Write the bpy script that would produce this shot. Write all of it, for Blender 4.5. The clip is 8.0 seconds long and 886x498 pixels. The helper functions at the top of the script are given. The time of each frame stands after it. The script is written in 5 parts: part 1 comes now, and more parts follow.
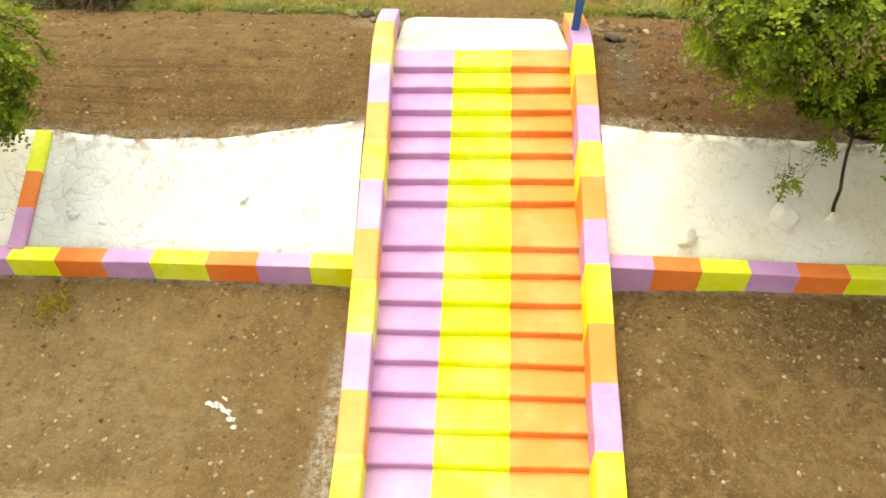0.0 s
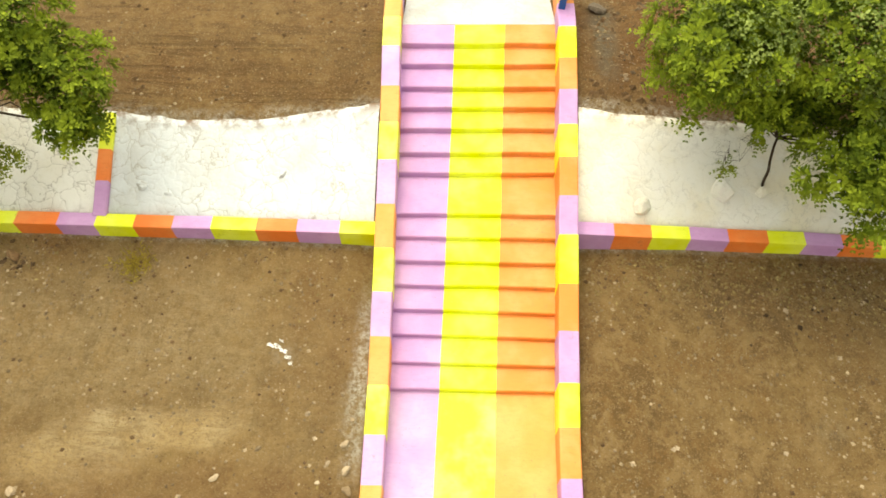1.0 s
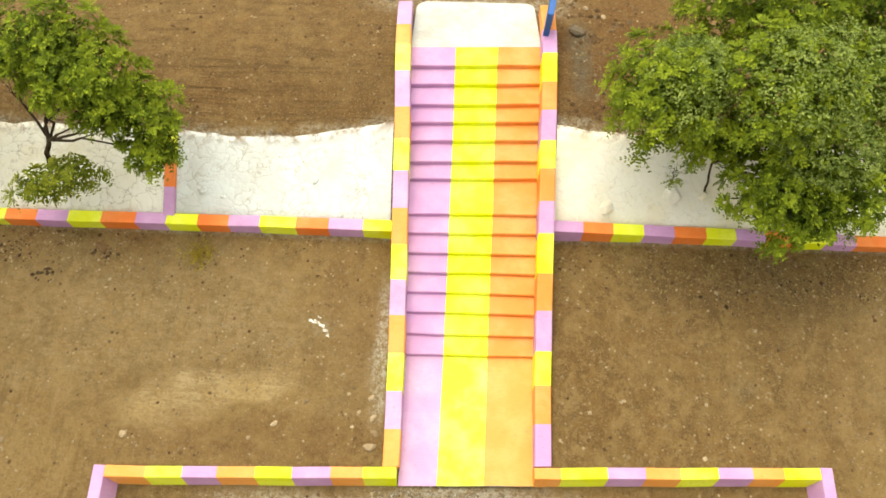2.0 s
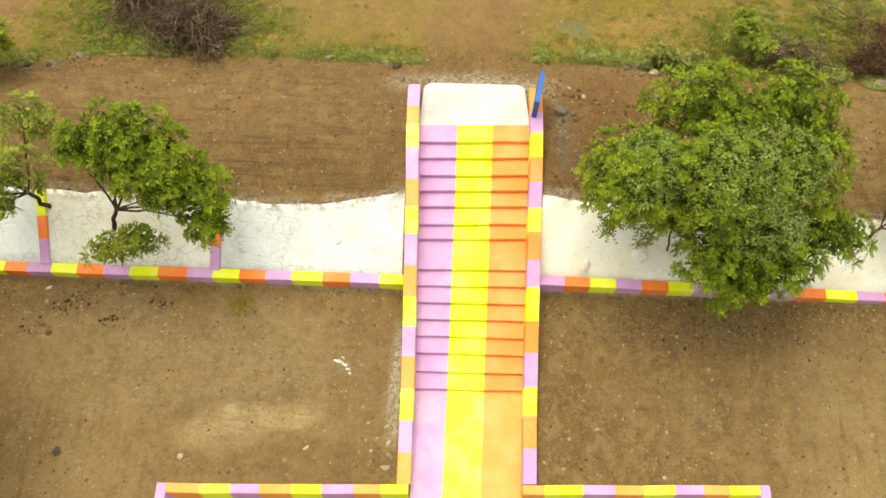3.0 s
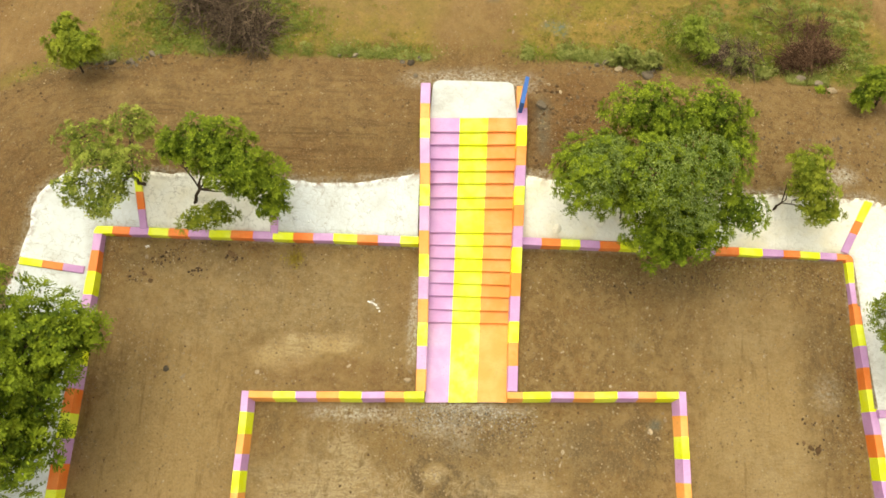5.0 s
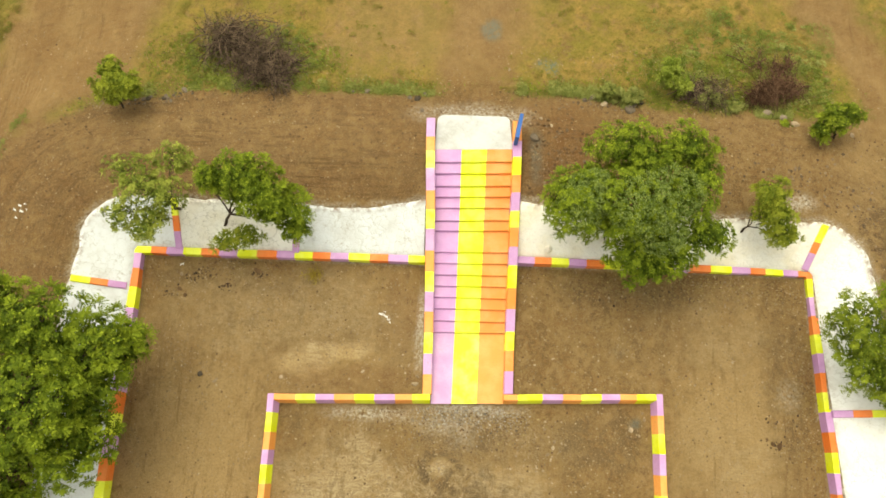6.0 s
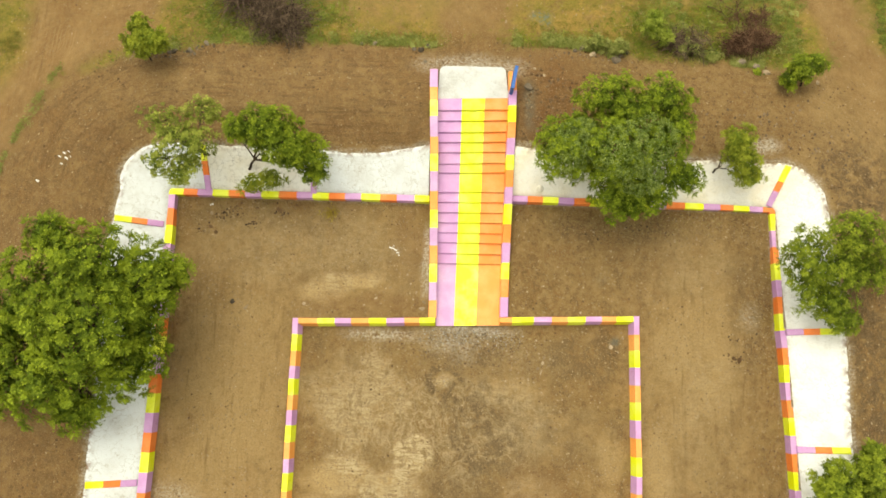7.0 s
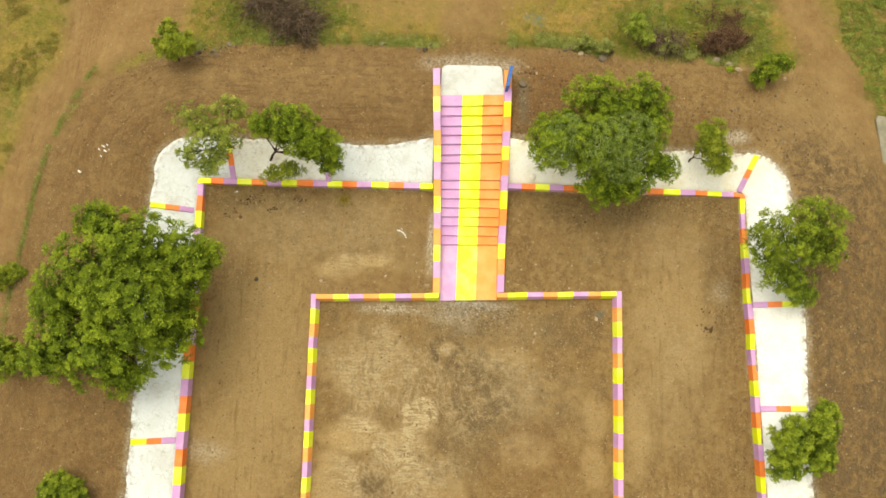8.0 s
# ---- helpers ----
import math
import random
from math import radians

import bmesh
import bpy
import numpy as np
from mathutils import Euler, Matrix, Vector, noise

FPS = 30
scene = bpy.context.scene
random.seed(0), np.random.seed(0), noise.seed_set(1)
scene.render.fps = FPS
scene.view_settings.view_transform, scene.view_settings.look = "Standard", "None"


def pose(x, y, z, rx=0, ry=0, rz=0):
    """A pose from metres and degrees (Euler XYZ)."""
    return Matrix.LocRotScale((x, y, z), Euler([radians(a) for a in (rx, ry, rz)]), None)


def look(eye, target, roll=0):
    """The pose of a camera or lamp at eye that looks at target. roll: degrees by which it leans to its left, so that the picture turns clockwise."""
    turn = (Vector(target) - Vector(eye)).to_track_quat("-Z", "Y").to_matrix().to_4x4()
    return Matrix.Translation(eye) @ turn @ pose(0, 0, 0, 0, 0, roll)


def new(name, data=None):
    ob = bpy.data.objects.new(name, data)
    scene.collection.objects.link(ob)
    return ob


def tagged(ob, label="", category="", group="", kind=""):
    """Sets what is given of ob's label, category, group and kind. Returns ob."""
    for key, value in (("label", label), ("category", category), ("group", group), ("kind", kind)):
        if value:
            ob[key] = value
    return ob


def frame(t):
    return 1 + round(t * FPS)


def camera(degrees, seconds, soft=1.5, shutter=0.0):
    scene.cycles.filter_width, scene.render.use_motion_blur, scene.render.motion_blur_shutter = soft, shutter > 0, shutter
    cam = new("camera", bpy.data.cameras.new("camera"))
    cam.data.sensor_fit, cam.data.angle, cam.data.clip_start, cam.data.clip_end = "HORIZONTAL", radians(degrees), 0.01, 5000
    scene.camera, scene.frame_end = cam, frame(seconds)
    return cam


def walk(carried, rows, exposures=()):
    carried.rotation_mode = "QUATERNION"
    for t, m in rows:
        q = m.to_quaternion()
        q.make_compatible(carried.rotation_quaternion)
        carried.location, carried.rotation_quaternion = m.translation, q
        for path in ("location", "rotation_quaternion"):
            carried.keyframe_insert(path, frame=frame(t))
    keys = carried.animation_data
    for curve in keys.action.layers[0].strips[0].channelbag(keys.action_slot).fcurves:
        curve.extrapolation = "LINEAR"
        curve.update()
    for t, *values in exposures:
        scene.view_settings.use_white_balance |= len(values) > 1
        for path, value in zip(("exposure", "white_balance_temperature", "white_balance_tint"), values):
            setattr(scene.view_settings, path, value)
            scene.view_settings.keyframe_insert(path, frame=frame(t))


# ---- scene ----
cam = camera(63.7, 8.0, soft=1.68)
# seconds, x, y, z, and the turns about x, y and z in degrees: a drone that climbs while its camera tips down
ROWS = [
    (0, -0.001, 0.001, 6.821, 44.4, 0.225, 3.007),
    (0.1, -0.017, -0.003, 7.076, 44.45, 0.168, 2.971),
    (0.2, -0.033, -0.006, 7.352, 44.25, 0.111, 2.935),
    (0.3, -0.048, -0.010, 7.629, 43.3, 0.053, 2.899),
    (0.4, -0.063, -0.012, 7.906, 41.6, -0.005, 2.862),
    (0.5, -0.075, -0.012, 8.179, 40.02, -0.056, 2.827),
    (0.6, -0.084, -0.007, 8.462, 38.3, -0.051, 2.801),
    (0.7, -0.090, 0.001, 8.742, 36.6, -0.039, 2.775),
    (0.8, -0.096, 0.009, 9.021, 34.9, -0.028, 2.749),
    (0.9, -0.101, 0.018, 9.301, 33.2, -0.017, 2.724),
    (1.0, -0.106, 0.028, 9.565, 31.47, -0.005, 2.698),
    (1.1, -0.111, 0.037, 9.867, 29.6, 0.006, 2.672),
    (1.2, -0.116, 0.046, 10.153, 27.65, 0.017, 2.646),
    (1.3, -0.121, 0.055, 10.440, 26.0, 0.028, 2.621),
    (1.4, -0.125, 0.057, 10.729, 24.8, 0.039, 2.601),
    (1.5, -0.124, 0.042, 11.021, 24.3, 0.054, 2.676),
    (1.7, -0.131, 0.043, 11.643, 24.1, 0.081, 2.685),
    (2.0, -0.139, 0.051, 12.601, 24.08, 0.125, 2.677),
    (2.3, -0.142, 0.059, 13.451, 24.1, 0.180, 2.663),
    (2.5, -0.158, 0.061, 14.002, 24.1, 0.179, 2.670),
    (3.0, -0.198, 0.064, 15.323, 24.05, 0.176, 2.686),
    (3.5, -0.237, 0.039, 16.658, 24.04, 0.187, 2.704),
    (3.6, -0.252, 0.028, 16.931, 23.95, 0.165, 2.689),
    (3.7, -0.269, 0.014, 17.213, 23.6, 0.140, 2.673),
    (3.8, -0.287, -0.000, 17.500, 23.0, 0.114, 2.656),
    (3.9, -0.306, -0.015, 17.792, 22.2, 0.089, 2.640),
    (4.0, -0.325, -0.030, 18.079, 21.24, 0.064, 2.624),
    (4.1, -0.343, -0.045, 18.356, 20.3, 0.039, 2.607),
    (4.2, -0.362, -0.060, 18.624, 19.28, 0.014, 2.591),
    (4.3, -0.380, -0.074, 18.889, 18.3, -0.011, 2.575),
    (4.4, -0.388, -0.086, 19.151, 17.4, -0.030, 2.561),
    (4.5, -0.372, -0.092, 19.407, 16.75, 0.041, 2.583),
    (4.6, -0.376, -0.103, 19.649, 16.4, 0.049, 2.579),
    (4.8, -0.393, -0.127, 20.040, 16.22, 0.044, 2.565),
    (5.0, -0.408, -0.150, 20.481, 16.2, 0.039, 2.544),
    (5.3, -0.426, -0.185, 21.229, 16.2, 0.029, 2.500),
    (5.5, -0.453, -0.211, 21.747, 16.22, 0.026, 2.513),
    (6.0, -0.524, -0.286, 23.042, 16.18, 0.019, 2.542),
    (6.3, -0.584, -0.371, 23.881, 16.15, -0.032, 2.437),
    (6.4, -0.604, -0.402, 24.163, 16.0, -0.049, 2.401),
    (6.5, -0.622, -0.435, 24.457, 15.55, -0.065, 2.364),
    (6.6, -0.638, -0.471, 24.726, 14.6, -0.065, 2.321),
    (6.7, -0.651, -0.507, 25.006, 13.6, -0.064, 2.277),
    (6.8, -0.664, -0.544, 25.284, 12.5, -0.063, 2.233),
    (6.9, -0.677, -0.579, 25.562, 11.45, -0.062, 2.189),
    (7.0, -0.689, -0.611, 25.845, 10.36, -0.061, 2.147),
    (7.1, -0.701, -0.637, 26.114, 9.4, -0.057, 2.119),
    (7.2, -0.713, -0.660, 26.390, 8.72, -0.053, 2.093),
    (7.3, -0.724, -0.682, 26.668, 8.5, -0.048, 2.066),
    (7.5, -0.750, -0.729, 27.216, 8.44, -0.042, 2.013),
    (8.0, -0.838, -0.884, 28.725, 8.45, -0.124, 1.894),
]
walk(cam, [(t, pose(x, y, z, rx, ry, rz)) for t, x, y, z, rx, ry, rz in ROWS],
     [(0, 1.095, 7900, 1), (0.5, 1.035, 7900, 1), (2.5, 0.885, 7900, 1), (5.5, 0.745, 7900, 1), (8, 0.660, 7900, 1)])

# ---- light ----
SUN_UP, SUN_ROUND = 70.0, 330.0
world = bpy.data.worlds.new("overcast_sky")
scene.world = world
world.use_nodes = True
wn = world.node_tree.nodes
sky = wn.new("ShaderNodeTexSky")
sky.sky_type = "NISHITA"
sky.sun_disc = False
sky.sun_elevation, sky.sun_rotation = radians(SUN_UP), radians(SUN_ROUND)
sky.dust_density, sky.air_density = 4.0, 1.0
soften = wn.new("ShaderNodeHueSaturation")
soften.inputs["Saturation"].default_value = 0.15
world.node_tree.links.new(sky.outputs[0], soften.inputs["Color"])
world.node_tree.links.new(soften.outputs[0], wn["Background"].inputs["Color"])
wn["Background"].inputs["Strength"].default_value = 0.19

sun = new("sun", bpy.data.lights.new("sun", "SUN"))
sun.data.energy, sun.data.angle, sun.data.color = 0.60, radians(60), (1.0, 0.94, 0.82)
az, el = radians(SUN_ROUND), radians(SUN_UP)
sun_dir = Vector((math.sin(az) * math.cos(el), math.cos(az) * math.cos(el), math.sin(el)))
sun.matrix_world = look(sun_dir * 40, (0, 0, 0))


# ---- materials ----
class Nodes:
    """A small node-material builder."""

    def __init__(self, name, rough=0.8, spec=0.3):
        self.mat = bpy.data.materials.new(name)
        self.mat.use_nodes = True
        self.t = self.mat.node_tree
        self.bsdf = self.t.nodes["Principled BSDF"]
        self.bsdf.inputs["Roughness"].default_value = rough
        self.bsdf.inputs["Specular IOR Level"].default_value = spec
        self.pos = self.add("ShaderNodeNewGeometry").outputs["Position"]

    def add(self, kind, operation="", data_type="", blend_type="", interpolation_type="", feature=""):
        n = self.t.nodes.new(kind)
        if operation:
            n.operation = operation
        if data_type:
            n.data_type = data_type
        if blend_type:
            n.blend_type = blend_type
        if interpolation_type:
            n.interpolation_type = interpolation_type
        if feature:
            n.feature = feature
        return n

    def link(self, a, b):
        self.t.links.new(a, b)

    def put(self, sock, v):
        if isinstance(v, bpy.types.NodeSocket):
            self.link(v, sock)
        elif isinstance(v, tuple) and len(v) == 3:
            sock.default_value = (*v, 1)
        else:
            sock.default_value = v

    def noise(self, scale, detail=4.0, rough=0.6, stretch=None, swirl=0.0):
        n = self.add("ShaderNodeTexNoise")
        n.inputs["Distortion"].default_value = swirl
        n.inputs["Scale"].default_value = scale
        n.inputs["Detail"].default_value = detail
        n.inputs["Roughness"].default_value = rough
        if stretch:
            m = self.add("ShaderNodeVectorMath", operation="MULTIPLY")
            self.link(self.pos, m.inputs[0])
            m.inputs[1].default_value = stretch
            self.link(m.outputs[0], n.inputs["Vector"])
        else:
            self.link(self.pos, n.inputs["Vector"])
        return n.outputs["Fac"]

    def ramp(self, fac, lo, hi, a=0.0, b=1.0):
        n = self.add("ShaderNodeMapRange", interpolation_type="SMOOTHSTEP")
        self.link(fac, n.inputs["Value"])
        for k, v in (("From Min", lo), ("From Max", hi), ("To Min", a), ("To Max", b)):
            n.inputs[k].default_value = v
        return n.outputs["Result"]

    def mix(self, fac, a, b, blend="MIX"):
        n = self.add("ShaderNodeMix", data_type="RGBA", blend_type=blend)
        self.put(n.inputs[0], fac)
        self.put(n.inputs[6], a)
        self.put(n.inputs[7], b)
        return n.outputs[2]

    def math(self, op, a, b=0.0):
        n = self.add("ShaderNodeMath", operation=op)
        self.put(n.inputs[0], a)
        self.put(n.inputs[1], b)
        return n.outputs[0]

    def attr(self, name):
        n = self.add("ShaderNodeAttribute")
        n.attribute_name = name
        return n.outputs["Fac"]

    def bump(self, height, strength, distance):
        n = self.add("ShaderNodeBump")
        n.inputs["Strength"].default_value = strength
        n.inputs["Distance"].default_value = distance
        self.link(height, n.inputs["Height"])
        self.link(n.outputs[0], self.bsdf.inputs["Normal"])

    def done(self, colour):
        self.put(self.bsdf.inputs["Base Color"], colour)
        return self.mat


def darker(c, k):
    return tuple(v * k for v in c)


def paint(name, colour, wash, grime=(0.16, 0.10, 0.06)):
    """Hand-brushed enamel on cement: brush streaks, thin washed patches, dust and a few scuffs."""
    n = Nodes(name, 0.55, 0.35)
    tone = n.mix(n.ramp(n.noise(1.7, 3), 0.35, 0.7), colour, wash)
    tone = n.mix(n.ramp(n.noise(9, 5, 0.7, (1, 3, 1)), 0.45, 0.75, 0, 0.35), tone, darker(colour, 0.78))
    dust = n.math("MULTIPLY", n.ramp(n.noise(5.5, 6, 0.75), 0.57, 0.78), n.ramp(n.noise(0.9, 2), 0.42, 0.62))
    tone = n.mix(n.math("MULTIPLY", dust, 0.75), tone, grime)
    tone = n.mix(n.ramp(n.noise(13, 6, 0.8), 0.56, 0.74, 0, 0.3), tone, darker(wash, 0.62))
    speck = n.ramp(n.noise(34, 2, 0.5), 0.715, 0.75, 0, 0.65)
    tone = n.mix(speck, tone, grime)
    n.bump(n.noise(26, 5, 0.7), 0.35, 0.01)
    return n.done(tone)


YELLOW = paint("yellow_enamel", (0.655, 0.705, 0.014), (0.70, 0.755, 0.09))
PURPLE = paint("lilac_enamel", (0.455, 0.238, 0.47), (0.515, 0.30, 0.53))
ORANGE = paint("light_orange_enamel", (0.70, 0.232, 0.042), (0.73, 0.295, 0.09))
DEEP = paint("red_orange_enamel", (0.71, 0.165, 0.028), (0.73, 0.22, 0.055))
PURPLE_WORN = paint("worn_lilac_enamel", (0.475, 0.27, 0.49), (0.535, 0.345, 0.55))
YELLOW_WORN = paint("worn_yellow_enamel", (0.665, 0.71, 0.030), (0.71, 0.76, 0.17))
ORANGE_WORN = paint("worn_orange_enamel", (0.725, 0.285, 0.062), (0.745, 0.335, 0.098))
BLUE = paint("blue_enamel", (0.015, 0.09, 0.32), (0.02, 0.11, 0.38))


def plaster_material(name, cream, cracks, white0=(0.78, 0.78, 0.75)):
    """Limewashed rubble: rounded stone swellings, hairline cracks, earth stains near the edges."""
    n = Nodes(name, 0.9, 0.15)
    warp = n.add("ShaderNodeTexNoise")
    warp.inputs["Scale"].default_value = 2.6
    warp.inputs["Detail"].default_value = 5.0
    n.link(n.pos, warp.inputs["Vector"])
    add = n.add("ShaderNodeVectorMath", operation="MULTIPLY_ADD")
    n.link(warp.outputs["Color"], add.inputs[0])
    add.inputs[1].default_value = (0.7, 0.7, 0.7)
    n.link(n.pos, add.inputs[2])
    v = n.add("ShaderNodeTexVoronoi", feature="DISTANCE_TO_EDGE")
    v.inputs["Scale"].default_value = 3.9
    n.link(add.outputs[0], v.inputs["Vector"])
    gate = n.ramp(n.noise(1.7, 4), 0.38, 0.58)
    crack = n.math("MULTIPLY", n.ramp(v.outputs["Distance"], 0.0, 0.040, 1, 0), gate)
    white = n.mix(n.ramp(n.noise(1.1, 5), 0.4, 0.72), white0, cream)
    white = n.mix(n.ramp(n.noise(6, 7, 0.8), 0.52, 0.74, 0, 0.6), white, (0.45, 0.435, 0.38))
    white = n.mix(n.ramp(n.noise(21, 5, 0.8), 0.58, 0.72, 0, 0.45), white, (0.34, 0.32, 0.26))
    white = n.mix(n.math("MULTIPLY", crack, cracks), white, (0.33, 0.31, 0.26))
    edge = n.math("MULTIPLY", n.attr("edge"), n.ramp(n.noise(4, 5, 0.7), 0.42, 0.62))
    white = n.mix(edge, white, (0.17, 0.10, 0.055))
    height = n.math("ADD", n.math("MULTIPLY", n.ramp(v.outputs["Distance"], 0.0, 0.22), 0.7), n.noise(11, 5, 0.7))
    n.bump(height, 0.28, 0.03)
    return n.done(white)


LIME = plaster_material("limewashed_rubble", (0.51, 0.525, 0.515), 0.75, (0.595, 0.632, 0.645))
LIME_CREAM = plaster_material("cream_limewashed_rubble", (0.66, 0.61, 0.47), 0.32, (0.70, 0.69, 0.63))
LIME_WARM = plaster_material("warm_limewashed_rubble", (0.66, 0.63, 0.53), 0.75, (0.72, 0.715, 0.66))
LIME_PLAIN = plaster_material("fresh_limewashed_rubble", (0.60, 0.60, 0.57), 0.5, (0.68, 0.69, 0.675))
SLAB_WHITE = plaster_material("whitewashed_landing", (0.35, 0.35, 0.33), 0.6, (0.47, 0.49, 0.49))


def ground_material():
    """Bare brown earth with gravel, pale dust, damp patches, wheel tracks and thin dry grass, by the sheet's own layers."""
    n = Nodes("bare_earth_and_grass", 0.95, 0.1)
    soil = n.mix(n.ramp(n.noise(0.45, 6, 0.65, swirl=0.6), 0.34, 0.66), (0.185, 0.112, 0.043), (0.255, 0.170, 0.070))
    soil = n.mix(n.ramp(n.noise(1.4, 5, 0.7, swirl=0.4), 0.40, 0.70, 0, 0.6), soil, (0.225, 0.124, 0.044))
    soil = n.mix(n.ramp(n.noise(0.55, 7, 0.75, (1.6, 0.55, 1), 0.9), 0.49, 0.60, 0, 0.75), soil, (0.275, 0.178, 0.075))
    soil = n.mix(n.ramp(n.noise(0.8, 7, 0.75, (1.5, 0.6, 1), 0.6), 0.46, 0.36, 0, 0.7), soil, (0.135, 0.082, 0.033))
    soil = n.mix(n.ramp(n.noise(3.7, 7, 0.8), 0.47, 0.62, 0, 0.75), soil, (0.138, 0.085, 0.034))
    soil = n.mix(n.ramp(n.noise(2.3, 8, 0.8, swirl=0.7), 0.50, 0.42, 0, 0.6), soil, (0.310, 0.208, 0.096))
    soil = n.mix(n.ramp(n.noise(8.0, 7, 0.85), 0.49, 0.64, 0, 0.75), soil, (0.275, 0.185, 0.086))
    soil = n.mix(n.ramp(n.noise(6.3, 7, 0.85), 0.47, 0.35, 0, 0.6), soil, (0.120, 0.073, 0.030))
    road = n.mix(n.ramp(n.noise(0.8, 6, 0.7, swirl=0.5), 0.35, 0.68), (0.245, 0.144, 0.058), (0.310, 0.200, 0.087))
    road = n.mix(n.ramp(n.noise(5.0, 6, 0.75, (1.0, 0.4, 1)), 0.48, 0.72, 0, 0.5), road, (0.205, 0.116, 0.046))
    soil = n.mix(n.math("MULTIPLY", n.attr("road"), n.ramp(n.noise(1.2, 6, 0.7), 0.2, 0.55, 0.4, 1)), soil, road)
    pale = n.math("MULTIPLY", n.attr("pale"), n.ramp(n.noise(1.9, 8, 0.78, swirl=1.0), 0.33, 0.45, 0.25, 1))
    soil = n.mix(pale, soil, n.mix(n.ramp(n.noise(14, 5, 0.75), 0.38, 0.68), (0.475, 0.335, 0.160), (0.330, 0.225, 0.105)))
    scrape = n.ramp(n.noise(1.0, 5, 0.7, (0.7, 6.5, 1), 0.4), 0.50, 0.68, 0, 0.7)
    soil = n.mix(n.math("MULTIPLY", n.math("MULTIPLY", n.attr("mud"), n.attr("pale")), scrape), soil, (0.185, 0.122, 0.055))
    mud = n.math("MULTIPLY", n.attr("mud"), n.ramp(n.noise(1.1, 6, 0.7, swirl=1.5), 0.34, 0.60))
    soil = n.mix(mud, soil, n.mix(n.ramp(n.noise(7, 6, 0.8, swirl=1.0), 0.40, 0.66), (0.175, 0.118, 0.054), (0.290, 0.205, 0.100)))
    # smeared scrape marks left in drying mud
    smear = n.noise(2.2, 6, 0.75, (0.8, 2.6, 1), 2.2)
    line = n.math("MULTIPLY", n.ramp(smear, 0.54, 0.64, 0, 0.65), n.attr("mud"))
    soil = n.mix(line, soil, (0.330, 0.245, 0.132))
    rake = n.math("MULTIPLY", n.attr("rake"), n.ramp(n.noise(0.7, 4, 0.6), 0.38, 0.58, 0.2, 1))
    comb = n.noise(1.0, 6, 0.72, (5.5, 0.5, 1), 0.5)
    soil = n.mix(n.math("MULTIPLY", rake, n.ramp(comb, 0.53, 0.66, 0, 0.6)), soil, (0.150, 0.092, 0.038))
    soil = n.mix(n.math("MULTIPLY", rake, n.ramp(comb, 0.47, 0.34, 0, 0.6)), soil, (0.330, 0.225, 0.108))
    # thin tangled lines of silt where puddles dried
    silt = n.math("ABSOLUTE", n.math("SUBTRACT", n.noise(1.5, 5, 0.62, swirl=1.8), 0.5))
    soil = n.mix(n.math("MULTIPLY", n.ramp(n.attr("mud"), 0.62, 0.9), n.ramp(silt, 0.040, 0.006, 0, 0.8)), soil, (0.400, 0.305, 0.180))
    curl = n.math("ABSOLUTE", n.math("SUBTRACT", n.noise(3.1, 4, 0.6, (1.3, 0.8, 1), 2.6), 0.5))
    soil = n.mix(n.math("MULTIPLY", n.ramp(n.attr("mud"), 0.4, 0.8), n.ramp(curl, 0.030, 0.004, 0, 0.5)), soil, (0.340, 0.255, 0.145))
    dry = n.math("MULTIPLY", n.math("MULTIPLY", n.attr("mud"), n.attr("pale")), n.ramp(n.noise(1.25, 9, 0.8, swirl=1.7), 0.43, 0.53))
    soil = n.mix(dry, soil, n.mix(n.ramp(n.noise(3.0, 7, 0.8, (0.7, 3.2, 1), 1.2), 0.42, 0.60), (0.560, 0.450, 0.280), (0.270, 0.190, 0.096)))
    soil = n.mix(n.math("MULTIPLY", n.attr("mud"), n.ramp(n.noise(2.0, 7, 0.75, (2.2, 0.7, 1), 0.8), 0.53, 0.62, 0, 0.45)), soil, (0.125, 0.082, 0.039))
    damp = n.math("MULTIPLY", n.attr("damp"), n.ramp(n.noise(2.4, 7, 0.75, swirl=0.8), 0.36, 0.62))
    soil = n.mix(damp, soil, n.mix(n.ramp(n.noise(3.4, 7, 0.75, (2.0, 0.8, 1), 1.6), 0.42, 0.60), (0.098, 0.067, 0.034), (0.150, 0.107, 0.058)))
    soil = n.mix(n.math("MULTIPLY", n.attr("red"), n.ramp(n.noise(1.8, 6, 0.7), 0.25, 0.65, 0.2, 0.9)), soil, (0.155, 0.074, 0.028))
    # ruts that follow the bank's foot
    rut_at = n.add("ShaderNodeCombineXYZ")
    sep = n.add("ShaderNodeSeparateXYZ")
    n.link(n.pos, sep.inputs[0])
    n.link(n.math("MULTIPLY", n.attr("dist"), 4.2), rut_at.inputs[0])
    n.link(n.math("MULTIPLY", n.math("ADD", sep.outputs[0], sep.outputs[1]), 0.35), rut_at.inputs[1])
    rut = n.add("ShaderNodeTexNoise")
    for k, v in (("Scale", 1.0), ("Detail", 5.0), ("Roughness", 0.66), ("Distortion", 1.0)):
        rut.inputs[k].default_value = v
    n.link(rut_at.outputs[0], rut.inputs["Vector"])
    rut = rut.outputs["Fac"]
    track = n.math("MULTIPLY", n.attr("track"), n.ramp(n.noise(0.9, 4, 0.6), 0.36, 0.56, 0.25, 1))
    soil = n.mix(n.math("MULTIPLY", track, n.ramp(rut, 0.51, 0.64, 0, 0.45)), soil, (0.090, 0.050, 0.021))
    soil = n.mix(n.math("MULTIPLY", track, n.ramp(rut, 0.44, 0.30, 0, 0.4)), soil, (0.240, 0.150, 0.066))
